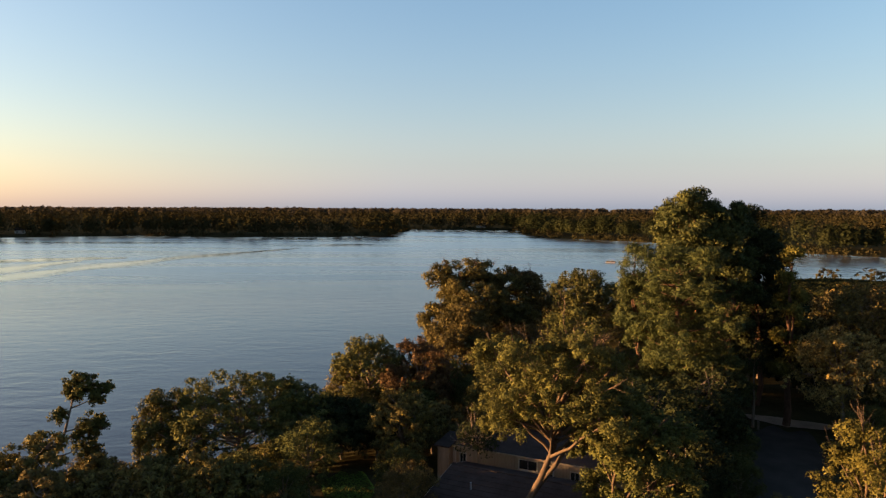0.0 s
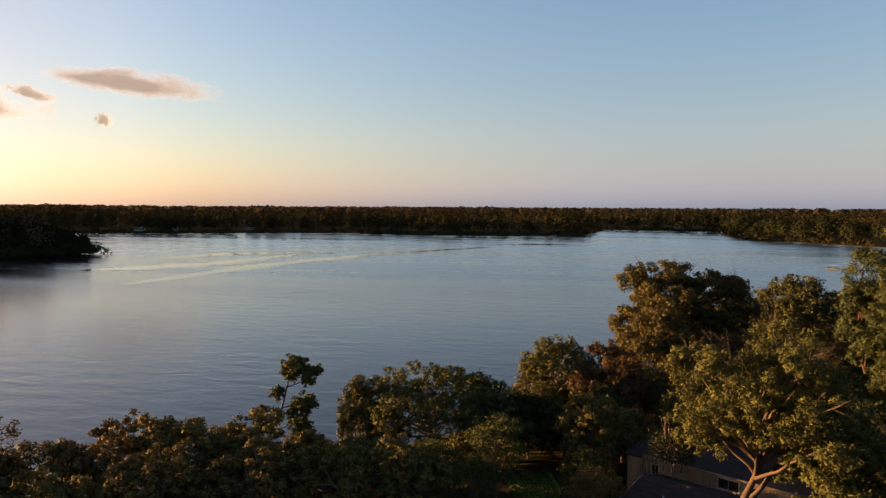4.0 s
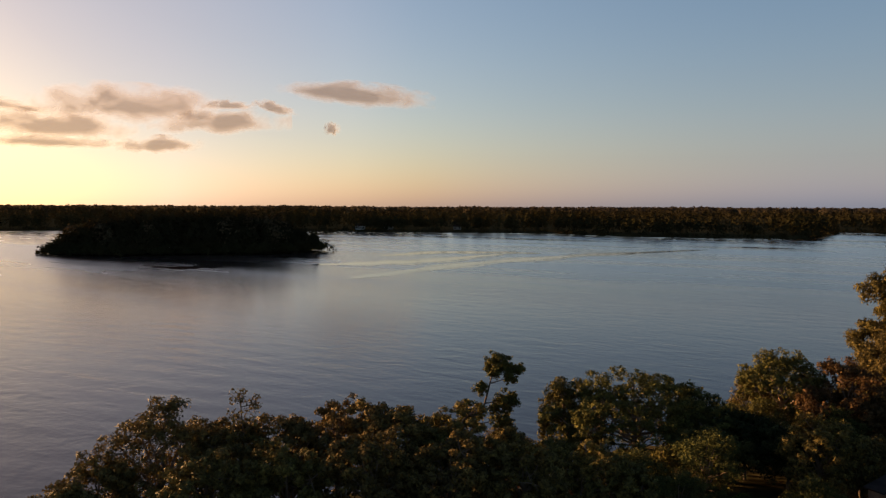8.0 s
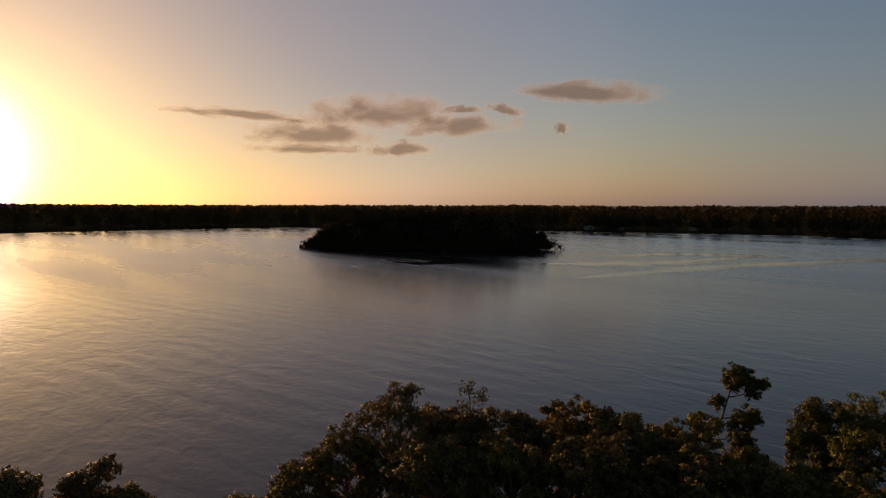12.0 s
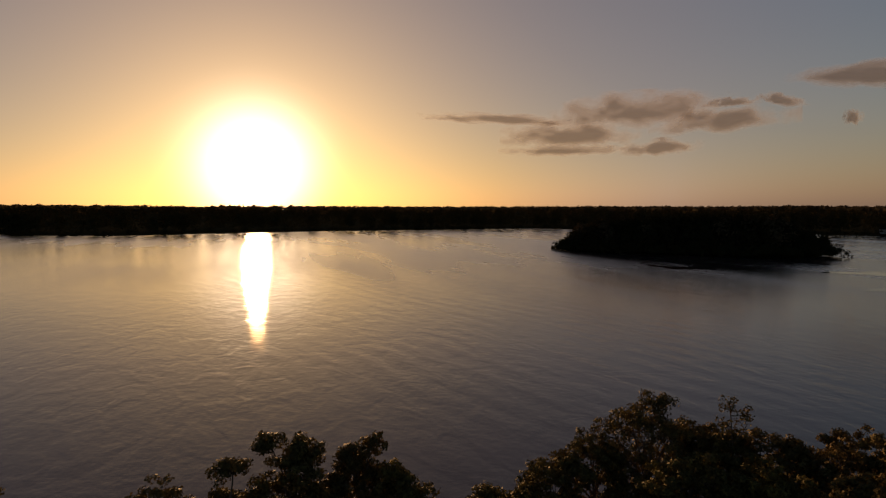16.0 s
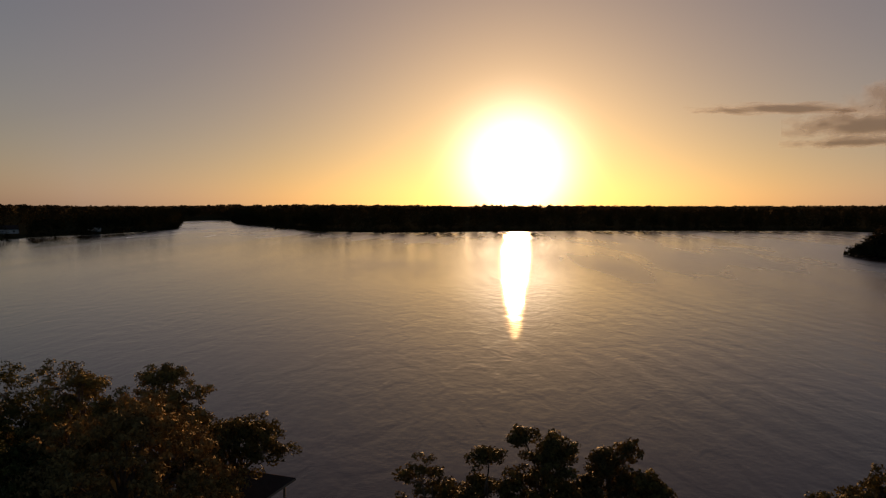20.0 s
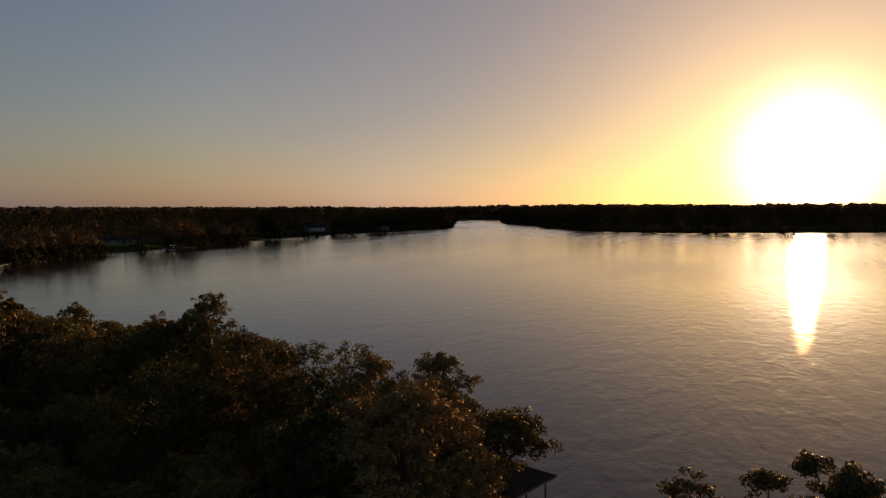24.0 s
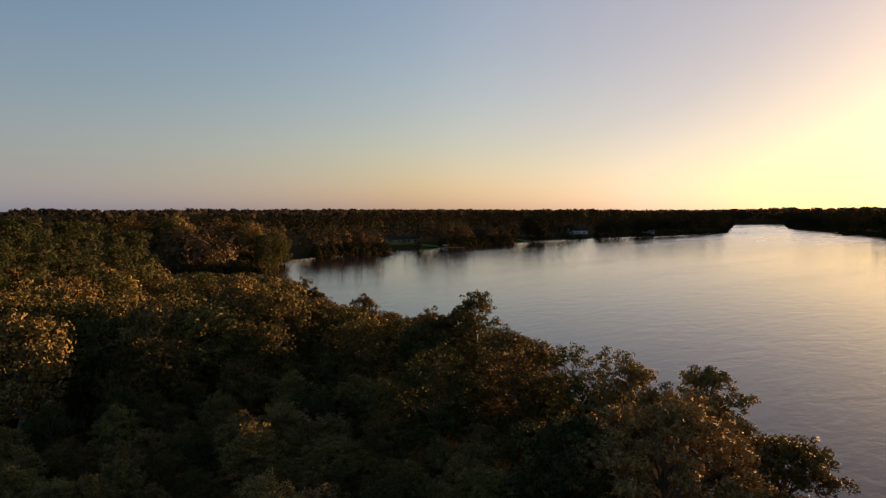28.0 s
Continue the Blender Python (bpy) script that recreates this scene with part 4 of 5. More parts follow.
bearing, reach = np.degrees(np.arctan2(-near_deep[:, 0], near_deep[:, 1])), np.hypot(near_deep[:, 0], near_deep[:, 1])
low_top = np.where(bearing < 162.5, 19.5 - reach * 0.079, 12.0)
near_deep, low_top = near_deep[low_top > 3.0], low_top[low_top > 3.0]
far_wood("cove_woods", near_deep, np.minimum(r.uniform(8, 12, len(near_deep)), low_top) * r.uniform(0.6, 1.0, len(near_deep)), r.uniform(6, 9, len(near_deep)), 140, 0.85, "olive-brown woods behind the cove", OLIVE)
inlet = scatter(r, -42, -19, 92, 232, 2600, 0.5, 300)
reach = np.hypot(inlet[:, 0], inlet[:, 1])
far_wood("inlet_brush", inlet, np.clip(19.6 - reach * 0.1033, 0.7, 6.0) * r.uniform(0.7, 1.0, len(inlet)), r.uniform(3, 6, len(inlet)), 34, 0.85, "low dark brush on the inlet's near shore", STANDS)


# ---- clouds, far off over the western shore ----
def build_cloud(n, l, out):
    obj = n.new("ShaderNodeTexCoord").outputs["Object"]
    info = n.new("ShaderNodeObjectInfo")
    shift = n.new("ShaderNodeVectorMath")
    shift.operation = "MULTIPLY_ADD"
    l.new(info.outputs["Location"], shift.inputs[0])
    shift.inputs[1].default_value = (0.013, 0.017, 0.011)
    l.new(obj, shift.inputs[2])
    body = noise_node(n, l, 1.0, 5, 0.55, shift.outputs[0], (2.5, 1.0, 1.0), 0.25)
    # flatter below than above
    axes = n.new("ShaderNodeSeparateXYZ")
    l.new(obj, axes.inputs[0])
    low = n.new("ShaderNodeMath")
    low.operation = "MINIMUM"
    l.new(axes.outputs[1], low.inputs[0])
    low.inputs[1].default_value = 0.0
    deepen = n.new("ShaderNodeMath")
    deepen.operation = "MULTIPLY_ADD"
    l.new(low.outputs[0], deepen.inputs[0])
    deepen.inputs[1].default_value = 0.6
    l.new(axes.outputs[1], deepen.inputs[2])
    shape = n.new("ShaderNodeCombineXYZ")
    l.new(axes.outputs[0], shape.inputs[0])
    l.new(deepen.outputs[0], shape.inputs[1])
    length = n.new("ShaderNodeVectorMath")
    length.operation = "LENGTH"
    l.new(shape.outputs[0], length.inputs[0])
    edge = n.new("ShaderNodeMath")
    edge.operation = "MULTIPLY_ADD"
    l.new(body, edge.inputs[0])
    edge.inputs[1].default_value, edge.inputs[2].default_value = 1.6, 0.24
    gap = n.new("ShaderNodeMath")
    gap.operation = "SUBTRACT"
    l.new(edge.outputs[0], gap.inputs[0])
    l.new(length.outputs["Value"], gap.inputs[1])
    dense = n.new("ShaderNodeMapRange")
    dense.interpolation_type = "SMOOTHSTEP"
    l.new(gap.outputs[0], dense.inputs[0])
    dense.inputs[1].default_value, dense.inputs[2].default_value = 0.0, 0.75
    dense.inputs[3].default_value, dense.inputs[4].default_value = 0.0, 0.78
    # thin edges let the low sun through, the thick middles stay grey
    tint = ramp_node(n, l, gap.outputs[0], ((0.0, (0.80, 0.72, 0.60)), (0.3, (0.40, 0.36, 0.32)), (0.7, (0.17, 0.16, 0.15))))
    tr = n.new("ShaderNodeBsdfTranslucent")
    l.new(tint, tr.inputs[0])
    df = n.new("ShaderNodeBsdfDiffuse")
    df.inputs[0].default_value = (0.37, 0.42, 0.50, 1)
    m = n.new("ShaderNodeMixShader")
    m.inputs[0].default_value = 0.42
    l.new(df.outputs[0], m.inputs[1])
    l.new(tr.outputs[0], m.inputs[2])
    clear = n.new("ShaderNodeBsdfTransparent")
    mix = n.new("ShaderNodeMixShader")
    l.new(dense.outputs[0], mix.inputs[0])
    l.new(clear.outputs[0], mix.inputs[1])
    l.new(m.outputs[0], mix.inputs[2])
    l.new(mix.outputs[0], out.inputs[0])


CLOUD = material("cloud", build_cloud)
# bearing, elevation, half length and half thickness in degrees, tilt
CLOUDS = (
    (57.4, 7.35, 6.2, 1.35, 0, "long grey-mauve cloud with sunlit edge"), (51.2, 6.5, 4.6, 0.9, -3, "flat grey-mauve cloud with sunlit edge"),
    (50.7, 7.95, 1.7, 0.32, -2, "small thin mauve cloud streak"), (62.8, 5.7, 4.9, 0.9, 0, "flat grey cloud glowing on the sun's side"),
    (63.4, 4.6, 4.5, 0.42, 0, "thin flat grey cloud streak low down"), (55.9, 4.6, 3.0, 0.62, -4, "small ragged mauve cloud low down"),
    (69.0, 7.2, 5.6, 0.42, 3, "pale wispy cloud streak near the sun"), (40.6, 9.1, 5.6, 0.85, 4, "long mauve cloud with pink sunlit edge"),
    (47.0, 7.85, 1.6, 0.4, 12, "small thin cloud tail"), (42.5, 6.3, 0.62, 0.5, 0, "tiny grey puff of cloud"))
cy, cx = np.meshgrid(np.linspace(-1, 1, 13), np.linspace(-1, 1, 25), indexing="ij")
cv = np.column_stack([cx.ravel(), cy.ravel(), (0.25 * np.clip(1 - cx ** 2 - cy ** 2, 0, 1)).ravel()])
ci, cj = np.meshgrid(np.arange(12), np.arange(24), indexing="ij")
cf = np.stack([ci * 25 + cj, ci * 25 + cj + 1, ci * 25 + cj + 26, ci * 25 + cj + 25], -1).reshape(-1, 4)
cloud_mesh = None
for az, el, hl, ht, tilt, label in CLOUDS:
    if cloud_mesh is None:
        cloud = mesh_object("cloud", cv, cf, CLOUD, None, True)
        cloud_mesh = cloud.data
    else:
        cloud = new("cloud", cloud_mesh)
    at = polar(az, 4000, EYE + 4000 * math.tan(radians(el)))
    cloud.matrix_basis = look(at, at + (at - Vector((0, 0, EYE))), -tilt) @ Matrix.Diagonal((4000 * math.tan(radians(hl)) * 1.2, 4000 * math.tan(radians(ht)) * 1.5, 60, 1))
    tagged(cloud, label, "cloud", "evening clouds")

# ---- buildings and jetties ----
SIDING = surface("weathered_siding", ((0.2, (0.15, 0.105, 0.07)), (0.8, (0.30, 0.22, 0.15))), 1.2, 0.8, 0.4, 9.0, (2, 2, 0.3))
SHINGLE = surface("dark_shingles", ((0.2, (0.026, 0.018, 0.016)), (0.8, (0.058, 0.042, 0.037))), 1.0, 0.95, 0.6, 9.0)
METAL_ROOF = surface("grey_metal_roof", ((0.2, (0.16, 0.16, 0.18)), (0.8, (0.33, 0.33, 0.36))), 0.8, 0.45, 0.2, 6.0, None, 0.3)
TRIM = surface("painted_trim", ((0.2, (0.20, 0.17, 0.14)), (0.8, (0.36, 0.32, 0.27))), 2.0, 0.6, 0.2)
PLANK = surface("jetty_planks", ((0.2, (0.11, 0.085, 0.06)), (0.8, (0.28, 0.23, 0.18))), 2.0, 0.85, 0.5, 14.0, (4, 0.5, 1))
WHITE = surface("white_paint", ((0.2, (0.34, 0.34, 0.33)), (0.8, (0.52, 0.52, 0.50))), 1.0, 0.5, 0.1)
BRICK = surface("red_brick", ((0.2, (0.20, 0.07, 0.045)), (0.8, (0.36, 0.15, 0.09))), 3.0, 0.85, 0.5, 14.0)
LAWN = surface("lawn_grass", ((0.2, (0.045, 0.085, 0.012)), (0.8, (0.13, 0.17, 0.03))), 0.6, 0.9, 0.6, 12.0)
ASPHALT = surface("driveway_asphalt", ((0.2, (0.024, 0.019, 0.016)), (0.8, (0.050, 0.041, 0.036))), 0.5, 0.9, 0.5, 25.0)
GRAVEL = surface("driveway_gravel", ((0.2, (0.10, 0.07, 0.05)), (0.8, (0.22, 0.16, 0.12))), 0.6, 0.95, 0.6, 22.0)


def build_glass(n, l, out):
    b = n.new("ShaderNodeBsdfPrincipled")
    b.inputs["Base Color"].default_value = (0.01, 0.012, 0.014, 1)
    b.inputs["Roughness"].default_value = 0.05
    l.new(b.outputs[0], out.inputs[0])


def build_lit(n, l, out):
    e = n.new("ShaderNodeEmission")
    e.inputs[0].default_value, e.inputs[1].default_value = (1.0, 0.82, 0.6, 1), 1.2
    l.new(e.outputs[0], out.inputs[0])


GLASS = material("dark_glass", build_glass)
LAMPLIGHT = material("lamplit_window", build_lit)


def part(name, bm, mat, parent, label=""):
    me = bpy.data.meshes.new(name)
    bm.to_mesh(me)
    bm.free()
    me.materials.append(mat)
    ob = new(name, me)
    ob.parent = parent
    return tagged(ob, label) if label else ob


def box(lo, hi, bev=0.0):
    bm = bmesh.new()
    lo, hi = Vector(lo), Vector(hi)
    bmesh.ops.create_cube(bm, size=1.0, matrix=Matrix.Translation((lo + hi) / 2) @ Matrix.Diagonal((*(hi - lo), 1)))
    if bev:
        bmesh.ops.bevel(bm, geom=list(bm.edges), offset=bev, segments=1, affect="EDGES")
    return bm


def slab(quad, thick):
    """A flat plate over four corners, thickened downwards."""
    bm = bmesh.new()
    top = [bm.verts.new(p) for p in quad]
    low = [bm.verts.new(Vector(p) - Vector((0, 0, thick))) for p in quad]
    bm.faces.new(top)
    bm.faces.new(low[::-1])
    for i in range(4):
        j = (i + 1) % 4
        bm.faces.new((top[j], top[i], low[i], low[j]))
    bmesh.ops.recalc_face_normals(bm, faces=bm.faces)
    return bm


def gable(x0, x1, y, z0, z1, mid, thick=0.12):
    """A three-cornered wall end across x at y."""
    bm = bmesh.new()
    a = [bm.verts.new((p[0], y, p[1])) for p in ((x0, z0), (x1, z0), (mid, z1))]
    b = [bm.verts.new((v.co.x, y + thick, v.co.z)) for v in a]
    bm.faces.new(a)
    bm.faces.new(b[::-1])
    for i in range(3):
        j = (i + 1) % 3
        bm.faces.new((a[j], a[i], b[i], b[j]))
    bmesh.ops.recalc_face_normals(bm, faces=bm.faces)
    return bm


def round_post(x, y, z0, z1, rad, sides=8):
    bm = bmesh.new()
    bmesh.ops.create_cone(bm, cap_ends=True, segments=sides, radius1=rad, radius2=rad * 0.92, depth=z1 - z0, matrix=Matrix.Translation((x, y, (z0 + z1) / 2)))
    return bm


def window(parent, x, y, z, w, h, lit=False, depth=0.06):
    """A window in a wall that faces -y: frame, panes and sill."""
    fr = part("window", box((x - w / 2 - 0.06, y - depth, z - 0.06), (x + w / 2 + 0.06, y + 0.02, z + h + 0.06)), TRIM, parent, "framed window")
    for s in (-1, 1):
        part("pane", box((x + s * w / 4 - w / 4 + 0.02, y - depth - 0.012, z), (x + s * w / 4 + w / 4 - 0.02, y - depth + 0.01, z + h)), LAMPLIGHT if lit else GLASS, fr)
    part("sill", box((x - w / 2 - 0.1, y - depth - 0.06, z - 0.12), (x + w / 2 + 0.1, y, z - 0.06)), TRIM, fr)
    return fr


def cabin(eave, length, depth, label):
    """A long low cabin: front wall along +x facing -y, board siding, low-pitched roof."""
    root = new("cabin")
    part("wall", box((0, 0, -0.3), (length, 0.15, eave)), SIDING, root)
    part("wall", box((0, depth - 0.15, -0.3), (length, depth, eave)), SIDING, root)
    part("wall", box((0, 0.15, -0.3), (0.15, depth - 0.15, eave)), SIDING, root)
    part("wall", box((length - 0.15, 0.15, -0.3), (length, depth - 0.15, eave)), SIDING, root)
    n = int(length / 0.22)
    openings = ((0.35, 0.9), (4.9, 6.3), (6.6, 7.4), (8.6, 9.3))
    batten = None
    for i in range(n):
        x = 0.1 + i * 0.22
        if any(a - 0.1 < x < b + 0.1 for a, b in openings):
            continue
        if batten is None:
            batten = part("board", box((-0.09, -0.035, 0.0), (0.09, 0.0, eave - 0.12), 0.012), SIDING, root)
            batten.location.x = x
        else:
            o = new("board", batten.data)
            o.parent, o.location = root, (x, 0, 0)
    window(root, 0.62, 0, 1.1, 0.45, 1.0)
    window(root, 5.6, 0, 1.75, 1.3, 0.62)
    window(root, 8.95, 0, 1.0, 0.6, 1.1)
    door = part("door", box((6.62, -0.03, 0.0), (7.38, 0.02, 2.25), 0.01), GLASS, root, "dark glazed door")
    part("door_handle", box((7.2, -0.09, 1.0), (7.26, -0.03, 1.14)), METAL_ROOF, door)
    for x in (6.58, 7.42):
        part("door_post", box((x - 0.05, -0.06, 0.0), (x + 0.05, 0.0, 2.3)), TRIM, root)
    part("wing_wall", box((-1.15, -0.7, -0.3), (-0.2, 1.6, 2.7)), SIDING, root)
    for k in range(5):
        part("board", box((-1.13 + k * 0.19, -0.735, 0.0), (-0.98 + k * 0.19, -0.7, 2.6), 0.012), SIDING, root)
    part("wing_roof", slab(((-1.35, -0.95, 2.74), (-0.1, -0.95, 2.74), (-0.1, 1.8, 2.95), (-1.35, 1.8, 2.95)), 0.1), SHINGLE, root)
    part("roof", slab(((-0.25, -0.2, eave + 0.02), (length + 0.5, -0.2, eave + 0.02), (length + 0.5, depth * 0.55, eave + 0.35), (-0.5, depth * 0.55, eave + 0.35)), 0.12), SHINGLE, root)
    part("roof", slab(((-0.5, depth * 0.55, eave + 0.35), (length + 0.5, depth * 0.55, eave + 0.35), (length + 0.5, depth + 0.5, eave + 0.1), (-0.5, depth + 0.5, eave + 0.1)), 0.12), SHINGLE, root)
    part("fascia", box((-0.27, -0.23, eave - 0.12), (length + 0.52, -0.19, eave + 0.03)), SIDING, root)
    part("corner_post", box((-0.08, -0.08, -0.3), (0.06, 0.06, eave)), TRIM, root)
    part("downpipe", round_post(-0.14, -0.1, 0, eave - 0.1, 0.04), TRIM, root)
    for x in (3.0, 6.9):
        part("roof_vent", round_post(x, depth * 0.3, eave + 0.1, eave + 0.6, 0.1), METAL_ROOF, root)
    return tagged(root, label, "cabin")


a, b = Vector((1.0, 48.9)), Vector((8.8, 45.1))
turn = math.degrees(math.atan2((b - a).y, (b - a).x))
cab = cabin(2.65, (b - a).length + 3.0, 5.0, "low cabin with weathered board siding and dark roof")
cab.matrix_basis = pose(a.x, a.y, 2.05, 0, 0, turn)

# the outbuilding in front of it, seen by its roof
c, d = Vector((0.7, 44.4)), Vector((9.3, 40.3))
turn = math.degrees(math.atan2((d - c).y, (d - c).x))
root = new("outbuilding")
ln = (d - c).length + 2.5
for y0, y1, z0, z1 in ((0.0, -5.2, 3.0, 2.15), (0.0, 2.2, 3.0, 2.4)):
    part("roof", slab(((-0.0, y0, z0), (ln, y0, z0), (ln, y1, z1), (-0.0, y1, z1)), 0.1), SHINGLE, root)
for k in range(9):
    y = -0.55 * k - 0.3
    part("shingle_course", slab(((0.0, y, 3.0 + y * 0.1635 + 0.022), (ln, y, 3.0 + y * 0.1635 + 0.022), (ln, y - 0.5, 3.0 + (y - 0.5) * 0.1635 + 0.03), (0.0, y - 0.5, 3.0 + (y - 0.5) * 0.1635 + 0.03)), 0.02), SHINGLE, root)
part("ridge_cap", box((-0.03, -0.14, 2.97), (ln + 0.03, 0.14, 3.04), 0.02), SHINGLE, root)
part("fascia", slab(((-0.04, 2.2, 2.4), (0.0, 2.2, 2.4), (0.0, 0, 3.0), (-0.04, 0, 3.0)), 0.18), TRIM, root)
part("fascia", slab(((-0.04, 0, 3.0), (0.0, 0, 3.0), (0.0, -5.2, 2.15), (-0.04, -5.2, 2.15)), 0.18), TRIM, root)
for x0, x1, y0, y1, h in ((0.4, ln - 0.4, -4.8, -4.65, 2.1), (0.4, 0.55, -4.65, 1.8, 2.1), (ln - 0.55, ln - 0.4, -4.65, 1.8, 2.1), (0.4, ln - 0.4, 1.65, 1.8, 2.35)):
    part("wall", box((x0, y0, -0.3), (x1, y1, h)), SIDING, root)
part("stack", round_post(2.4, -2.5, 2.5, 3.05, 0.07), METAL_ROOF, root)
tagged(root, "outbuilding with a broad dark shingle roof beside the cabin", "outbuilding")
root.matrix_basis = pose(c.x, c.y, 2.0, 0, 0, turn)


def shed(w, dp, eave, ridge, wall_mat, roof_mat, label, name="shed", lit=False, windows=2):
    """A small gabled house: four walls, gables, two roof planes, door and windows on the -y side."""
    root = new(name)
    t = 0.12
    part("wall", box((-w / 2, -dp / 2, -0.6), (w / 2, -dp / 2 + t, eave)), wall_mat, root)
    part("wall", box((-w / 2, dp / 2 - t, -0.6), (w / 2, dp / 2, eave)), wall_mat, root)
    part("wall", box((-w / 2, -dp / 2 + t, -0.6), (-w / 2 + t, dp / 2 - t, eave)), wall_mat, root)
    part("wall", box((w / 2 - t, -dp / 2 + t, -0.6), (w / 2, dp / 2 - t, eave)), wall_mat, root)
    o = 0.35
    for s in (-1, 1):
        part("roof", slab(((-w / 2 - o, 0, ridge), (w / 2 + o, 0, ridge), (w / 2 + o, s * (dp / 2 + o), eave - 0.08), (-w / 2 - o, s * (dp / 2 + o), eave - 0.08)), 0.1), roof_mat, root)
        bm = gable(-dp / 2, dp / 2, 0, eave, ridge - 0.05, 0)
        bmesh.ops.rotate(bm, verts=bm.verts, matrix=Matrix.Rotation(radians(90), 3, "Z"))
        bmesh.ops.translate(bm, verts=bm.verts, vec=(s * (w / 2 - 0.06) + 0.06, 0, 0))
        part("gable", bm, wall_mat, root)
    door = part("door", box((-0.45, -dp / 2 - 0.05, 0), (0.45, -dp / 2, 2.0), 0.01), TRIM, root)
    part("door_handle", box((0.3, -dp / 2 - 0.1, 0.95), (0.38, -dp / 2 - 0.05, 1.05)), METAL_ROOF, door)
    for k in range(windows):
        x = (-1) ** k * w * 0.3
        window(root, x, -dp / 2, 0.9, min(1.4, w * 0.22), 1.1, lit)
    return tagged(root, label, "house" if name == "house" else name)


def put(ob, az, dist, z=None, turn=0.0):
    p = polar(az, dist)
    ob.matrix_basis = pose(p.x, p.y, ground_z(p.x, p.y) if z is None else z, 0, 0, az + turn)
    return ob


put(shed(4.4, 3.4, 2.0, 3.0, BRICK, METAL_ROOF, "small brick shed with pale metal roof among the trees"), 23.6, 48, None, -25)

# lawn between the shore trees, and the driveway
def patch(name, az, dist, rx, ry, mat, label, lift=0.12):
    a = np.linspace(0, 2 * np.pi, 40, endpoint=False)
    c = np.array(polar(az, dist).to_2d())
    rad = np.linspace(0, 1, 9)[1:]
    wob = 1 + 0.12 * np.sin(3 * a) + 0.07 * np.sin(7 * a + 1)
    u = np.array((math.cos(radians(az)), math.sin(radians(az))))
    w = np.array((-u[1], u[0]))
    p = np.concatenate([[c]] + [c + np.outer(np.cos(a) * wob * q * rx, u) + np.outer(np.sin(a) * wob * q * ry, w) for q in rad])
    f = [(0, 1 + j, 1 + (j + 1) % 40) for j in range(40)]
    for k in range(7):
        for j in range(40):
            m, n_ = 1 + k * 40 + j, 1 + k * 40 + (j + 1) % 40
            f += [(m, m + 40, n_ + 40), (m, n_ + 40, n_)]
    z = height(p) + lift
    return tagged(mesh_object(name, np.column_stack([p, z]), np.array(f)[:, ::-1], mat, None, True), label, name, kind="structure")


patch("lawn", 8.1, 46.0, 1.7, 4.6, LAWN, "sunlit green lawn between the shore trees")
gr = np.random.default_rng(5)
gp = polar(8.1, 46.0).to_2d()
k = 5000
ga, gq = gr.uniform(0, 2 * np.pi, k), np.sqrt(gr.uniform(0, 1, k))
gu = np.array((math.cos(radians(8.1)), math.sin(radians(8.1))))
gw = np.array((-gu[1], gu[0]))
gxy2 = np.array(gp) + np.outer(np.cos(ga) * gq * 1.7, gu) + np.outer(np.sin(ga) * gq * 4.6, gw)
gn = unit(k, gr) * np.array((1, 1, 0.25))
gn /= np.linalg.norm(gn, axis=1)[:, None]
tagged(mesh_object("grass", *leaf_mesh(np.column_stack([gxy2, height(gxy2) + 0.17]), gn, gr.uniform(0.1, 0.22, k), gr, 0.25), GREEN), "short green grass of the lawn", "grass", kind="stuff")
patch("bank", 140.6, 421, 10.5, 5.0, LAWN, "sunlit grassy bank on the far shore", 0.3)
patch("bank", 143.0, 428, 9.0, 16.0, LAWN, "grassy slope in front of the lake houses", 0.3)
patch("bank", 132.4, 504, 5.0, 4.0, LAWN, "small sunlit grassy bank on the far shore", 0.3)
patch("driveway", -27.2, 58.5, 3.0, 10.5, ASPHALT, "dark asphalt driveway in the shade of the trees")
patch("track", -27.6, 70.0, 4.2, 1.2, GRAVEL, "pale gravel track across the end of the driveway", 0.16)
stand(spindly("slim_tree", ((0, 0, -0.4), (0.05, 0, 2.5), (-0.05, 0, 5.0), (0.05, 0, 7.4)), 0.15,
              ((0, 0, 7.2, 0.9), (0.6, 0.2, 6.6, 0.7), (-0.6, -0.1, 6.4, 0.7), (0.1, 0.3, 5.6, 0.55)), 63, SHADY, "slim dark tree beside the driveway", 260, 0.24), -25.0, 67.5)
post_bm = round_post(0, 0, -0.2, 0.75, 0.09)
post = new("marker_post")
part("post", post_bm, BARK, post)
tagged(post, "short dark wooden post at the driveway's edge", "post")
stand(post, -25.4, 67.0)


